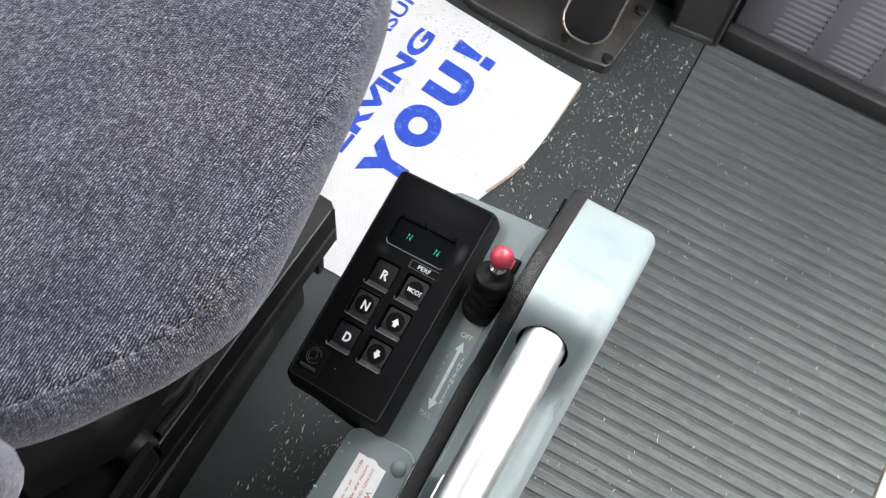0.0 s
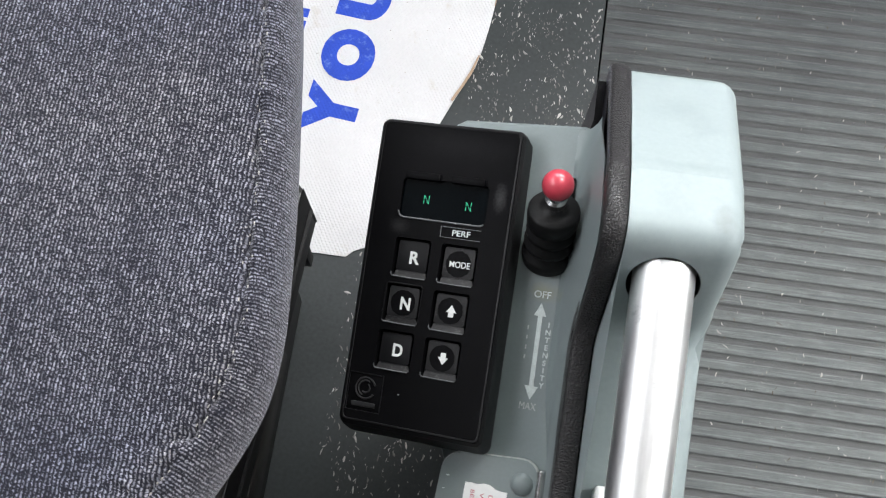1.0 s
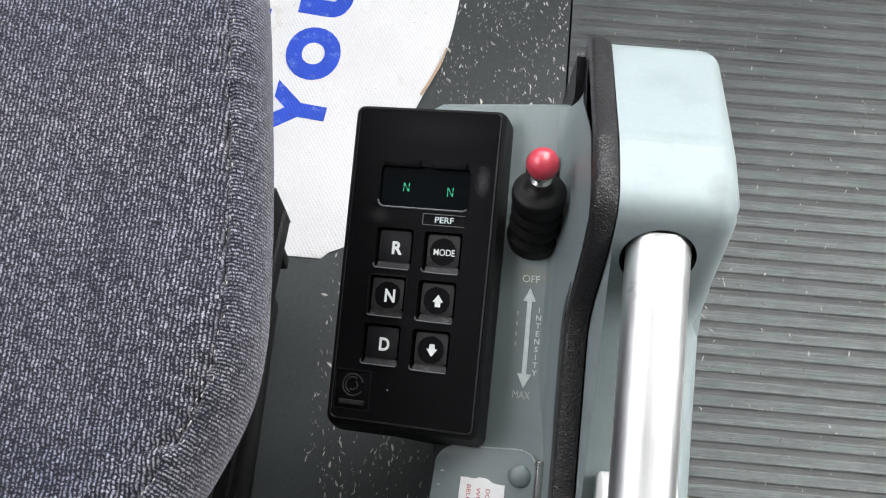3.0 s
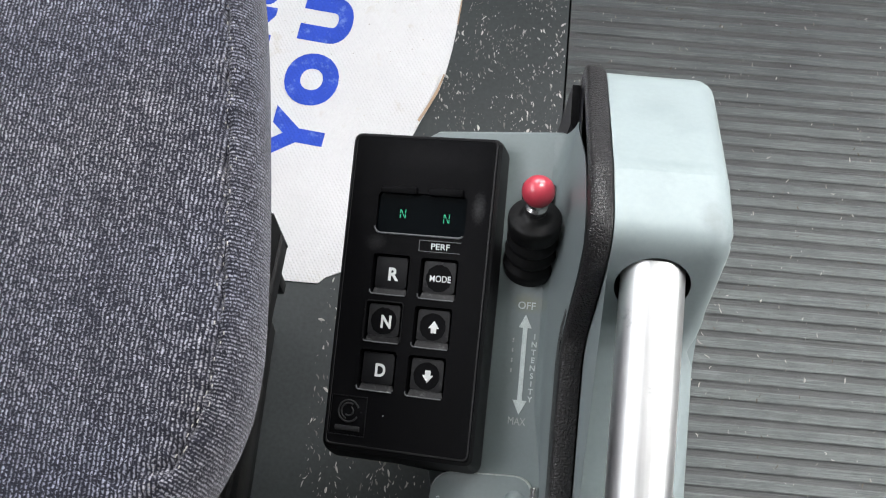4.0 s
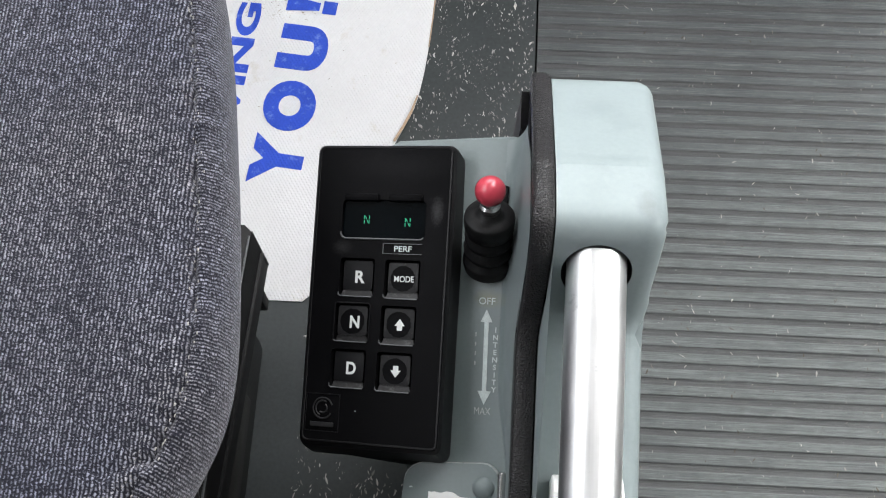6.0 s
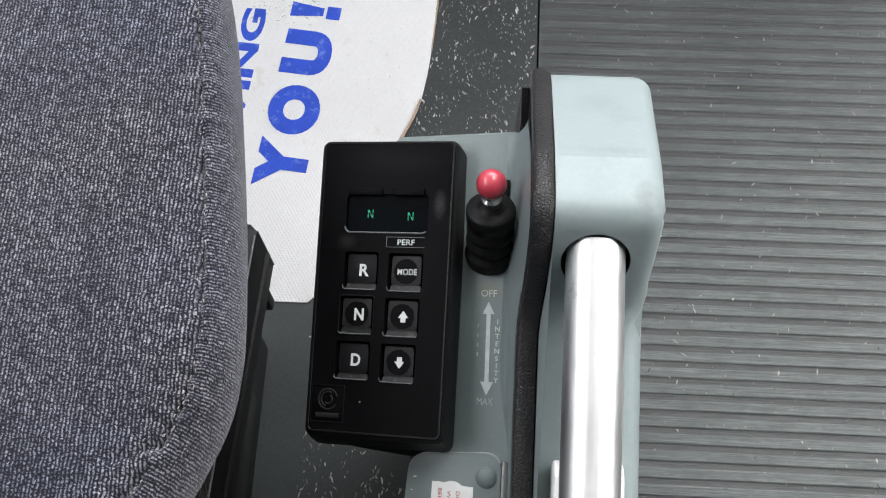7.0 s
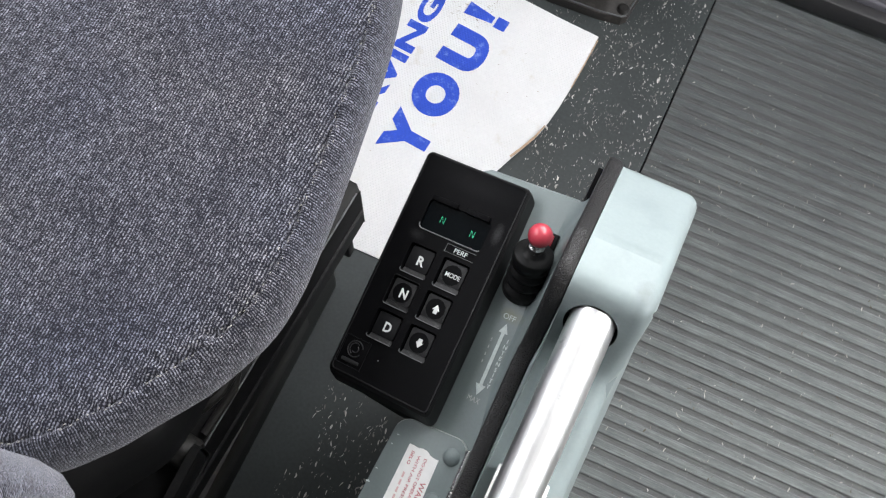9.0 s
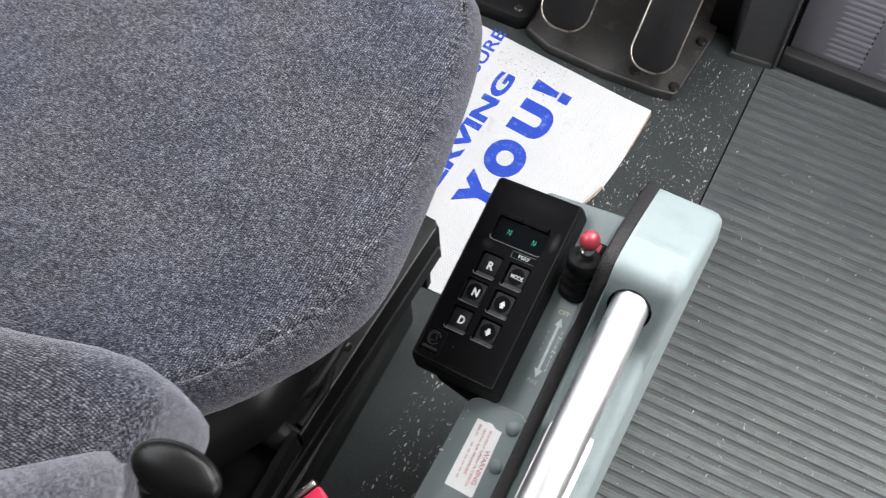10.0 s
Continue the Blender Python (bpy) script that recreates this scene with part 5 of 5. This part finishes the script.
printed("U", -0.1245, 0.3915, 0.0600, 0.0620, 0.075, -6)
# the exclamation mark: a tapered stroke and a square point
for mark in ([(0.0105, 0.0310), (-0.0105, 0.0310), (-0.0055, -0.0100), (0.0055, -0.0100)], [(0.0090, -0.0140), (-0.0090, -0.0140), (-0.0090, -0.0310), (0.0090, -0.0310)]):
    b = moved(plate(mark, 0, 0.0003), Matrix.Translation((-0.1195, 0.4510, 0)) @ Matrix.Rotation(radians(84), 4, "Z"))
    for v in b.verts:
        v.co.z += rise(v.co.x, v.co.y) + 0.0006
    part("lettering", b, M_BLUE, mat, smooth=False)
printed("SERVING", -0.2060, 0.3215, 0.0290, 0.2640, 0.040, -5)
printed("PLEASURE", -0.2500, 0.4330, 0.0215, 0.1780, 0.015, -5)


# ---- pedals ----
base_pl = thing("pedal_plate", (0, 0.60, 0.0), "worn black steel pedal base plate bolted to the floor", "pedal base")
pin = Matrix.Translation((0, -0.60, 0))
part("base_plate", moved(plate([(-0.205, 0.535), (-0.160, 0.517), (-0.060, 0.512), (0.020, 0.515), (0.050, 0.520), (0.0565, 0.528), (0.066, 0.640), (0.060, 0.78), (-0.205, 0.78)], 0.001, 0.018, 0.003), pin), M_PLATE, base_pl, angle=30)
part("plate_rim", moved(tube([(-0.200, 0.536, 0.018), (-0.158, 0.520, 0.018), (-0.060, 0.515, 0.018), (0.020, 0.518, 0.018), (0.049, 0.522, 0.018), (0.0545, 0.530, 0.018), (0.064, 0.640, 0.018)], 0.0012, 8), pin), M_WORN_GLINT, base_pl, "rubbed pale rim")
for x, y in ((0.0475, 0.5335), (-0.018, 0.535), (0.054, 0.632), (-0.10, 0.66)):
    part("bolt_head", moved(turned((x, y, 0.017), (x, y, 0.024), [(0, 0.0085), (0.6, 0.0085), (1, 0.006)], n=12), pin), M_STEEL, base_pl)


def pedal(name, label, x, y, z, w, length, lean, yaw):
    """A foot pedal: rubber-faced treadle with rounded ends and a bright rim."""
    m = Matrix.Translation((x, y, z)) @ Matrix.Rotation(radians(yaw), 4, "Z") @ Matrix.Rotation(radians(lean), 4, "X")
    t = thing(name, m, label, "pedal")
    out = rounded(-w / 2, w / 2, 0.0, length, w * 0.42, 8)
    part("treadle", plate(out, -0.008, 0.004, 0.002), M_PEDAL, t, "black rubber treadle", angle=30)
    part("rim", tube([Vector((a, c, 0.0045)) for a, c in out] + [Vector((*out[0], 0.0045))], 0.0015, 8), M_RIM, t, "scuffed steel rim")
    part("pedal_arm", box(-0.012, 0.012, length * 0.30, length * 0.34, -0.06, -0.007, 0.003), M_STEEL, t)
    return t


pedal("accelerator_pedal", "black rubber accelerator pedal with a worn bright rim", 0.0040, 0.5130, 0.060, 0.070, 0.210, 38, -1)
pedal("brake_pedal", "black rubber brake pedal with a worn bright rim", -0.1430, 0.5150, 0.075, 0.078, 0.200, 38, 0)
foot_br = thing("column_bracket", (-0.24, 0.60, 0.0), "black bolted steering column bracket on the floor", "bracket")
part("bracket_body", plate([(-0.06, -0.062), (0.018, -0.062), (0.036, -0.050), (0.036, 0.14), (-0.06, 0.14)], 0.0, 0.030, 0.006), M_BLACK, foot_br, angle=30)
part("bracket_post", box(-0.055, 0.028, -0.020, 0.13, 0.028, 0.55, 0.012, 3), M_BLACK, foot_br)
part("bolt_head", turned((0.012, -0.046, 0.029), (0.012, -0.046, 0.036), [(0, 0.0075), (0.6, 0.0075), (1, 0.005)], n=10), M_CHROME, foot_br)

# ---- column and heater panel at the front ----
col = thing("corner_post", (0.14, 0.70, 0.0), "dark grey plastic corner post beside the pedals", "post")
part("post_body", plate([(-0.034, -0.058), (0.030, -0.052), (0.033, -0.045), (0.033, 0.16), (-0.05, 0.16), (-0.05, -0.030)], 0.0, 0.72, 0.004), M_COLUMN, col, angle=30)
part("post_seam", box(0.0325, 0.0355, -0.044, 0.12, 0.0, 0.70), M_BOOT, col, smooth=False)
part("post_edge", box(0.0290, 0.0330, -0.0565, -0.0525, 0.004, 0.70, 0.0012), M_WORN_GLINT, col, "pale rubbed post edge")
part("post_foot", plate([(-0.040, -0.062), (0.026, -0.056), (0.026, -0.03), (-0.040, -0.03)], 0.0, 0.012, 0.003), M_COLUMN, col)

# black box added to stand for the shade in the gap beside the post
tagged(part("recess_shade_box", box(0.050, 0.106, 0.672, 0.72, 0.0, 0.60, 0.004), M_BOOT, smooth=False), "black box for the dark recess beside the accelerator pedal", "panel", kind="structure")
vent = thing("heater_panel", (0.40, 0.67, 0.0), "grey moulded heater panel with louvred slots and dark skirting", "panel", kind="structure")
part("panel_body", box(-0.224, 0.24, 0.004, 0.05, 0.004, 0.74, 0.003), M_VENT, vent)
part("skirting", box(-0.226, 0.24, -0.016, 0.0035, 0.0, 0.036, 0.004), M_SKIRT, vent, "dark rubber skirting")
for x0 in (-0.171, -0.0875, -0.004, 0.0795):
    for i in range(24):
        z = 0.044 + 0.0126 * i
        # a shallow scooped louvre, round at one end and cut square with a dark slot at the other
        scoop = []
        for j in range(11):
            q = j / 10
            swell = math.sin(min(1.0, 0.15 + q * 5) * math.pi / 2)
            xx = x0 + 0.058 * q + 0.002 * math.sin(i * 1.9)
            scoop.append([(xx, 0.0042, z + 0.0052 * swell), (xx, 0.0042 - 0.0006 * swell, z + 0.0040 * swell), (xx, 0.0042 - 0.0011 * swell, z - 0.0022 * swell), (xx, 0.0042, z - 0.0050 * swell)])
        part("louvre", loft(scoop), M_VENT, vent, angle=70)
        part("louvre_slot", box(x0 + 0.0580, x0 + 0.0598, 0.0030, 0.0040, z - 0.0046, z - 0.0010), M_BOOT, vent, smooth=False)
part("panel_rail", box(-0.2235, -0.2195, 0.0005, 0.0045, 0.036, 0.70, 0.001), M_BOOT, vent)

# ---- grit on the floor ----
random.seed(11)


def grit(name, label, count, place, size, material, along=None, height=None):
    """Crumbs and flakes: thin bent slivers, tapered at both ends, a few of them larger; along turns them about one way."""
    verts, faces = [], []
    for _ in range(count):
        x, y = place()
        if x is None:
            continue
        r = size[0] + (size[1] - size[0]) * random.random() ** 2.6
        a = random.uniform(0, math.pi) if along is None else radians(along) + random.gauss(0, 0.42)
        wide = r * random.uniform(0.10, 0.42)
        bend = random.gauss(0, 0.5)
        z0 = (height(x, y) if height else 0.0) + 0.0004
        k = len(verts)
        for j in range(4):
            q = j / 3 - 0.5
            th = a + bend * q
            cx, cy = x + math.cos(th) * q * 2 * r, y + math.sin(th) * q * 2 * r
            w = wide * (1 - (2 * q) ** 2 * 0.75) * random.uniform(0.7, 1.2)
            nx, ny = -math.sin(th) * w, math.cos(th) * w
            lift = wide * random.uniform(0.15, 0.5)
            verts += [(cx - nx, cy - ny, z0), (cx, cy, z0 + lift), (cx + nx, cy + ny, z0)]
        for j in range(3):
            o = k + 3 * j
            faces += [(o, o + 1, o + 4, o + 3), (o + 1, o + 2, o + 5, o + 4)]
    me = bpy.data.meshes.new(name)
    me.from_pydata(verts, [], faces)
    me.materials.append(material)
    return tagged(new(name, me), label, "grit", kind="stuff")


def clustered(x0, x1, y0, y1, f, cut):
    def place():
        for _ in range(40):
            x, y = random.uniform(x0, x1), random.uniform(y0, y1)
            if noise.noise(Vector((x * f, y * f, 5.0))) + 0.35 * random.random() > cut:
                return x, y
        return None, None
    return place


PALE_BED = clustered(0.010, SEAM - 0.003, 0.10, 0.64, 26, 0.05)
grit("floor_grit", "pale grit and crumbs scattered on the smooth floor", 2100, PALE_BED, (0.0004, 0.0018), M_FLECK, 90)
grit("floor_grit", "pale flakes scattered on the smooth floor", 650, clustered(0.010, SEAM - 0.003, 0.10, 0.62, 19, 0.02), (0.0014, 0.0040), M_FLECK, 95)
grit("floor_grit", "pale grit along the pedal plate", 110, clustered(-0.16, 0.10, 0.492, 0.515, 26, -0.1), (0.0006, 0.0030), M_FLECK)
grit("floor_grit", "dull flakes on the shaded floor beside the seat", 1050, clustered(-0.085, 0.06, -0.32, 0.075, 34, -0.08), (0.0006, 0.0040), M_FLECK, 91)
grit("rib_grit", "few pale crumbs on the ribbed floor", 520, clustered(SEAM + 0.003, 0.60, -0.14, 0.64, 18, 0.10), (0.0006, 0.0024), M_FLECK, 90)
grit("rib_grit", "larger pale crumbs lying on the ribs", 70, clustered(SEAM + 0.01, 0.60, -0.14, 0.60, 9, -0.3), (0.0018, 0.0042), M_FLECK)
grit("rib_scuffs", "pale scuff marks across the ribs", 620, clustered(SEAM + 0.01, 0.60, -0.14, 0.45, 11, 0.05), (0.0006, 0.0030), M_FLECK_DULL, 93)
grit("mat_dirt", "brown dirt trodden into the paper mat", 420, clustered(-0.225, -0.115, 0.43, 0.50, 40, -0.05), (0.0004, 0.0022), M_MUD, 20, rise)
grit("mat_dirt", "brown specks on the paper mat", 150, clustered(-0.20, 0.02, 0.08, 0.47, 14, 0.02), (0.0003, 0.0015), M_MUD, 20, rise)
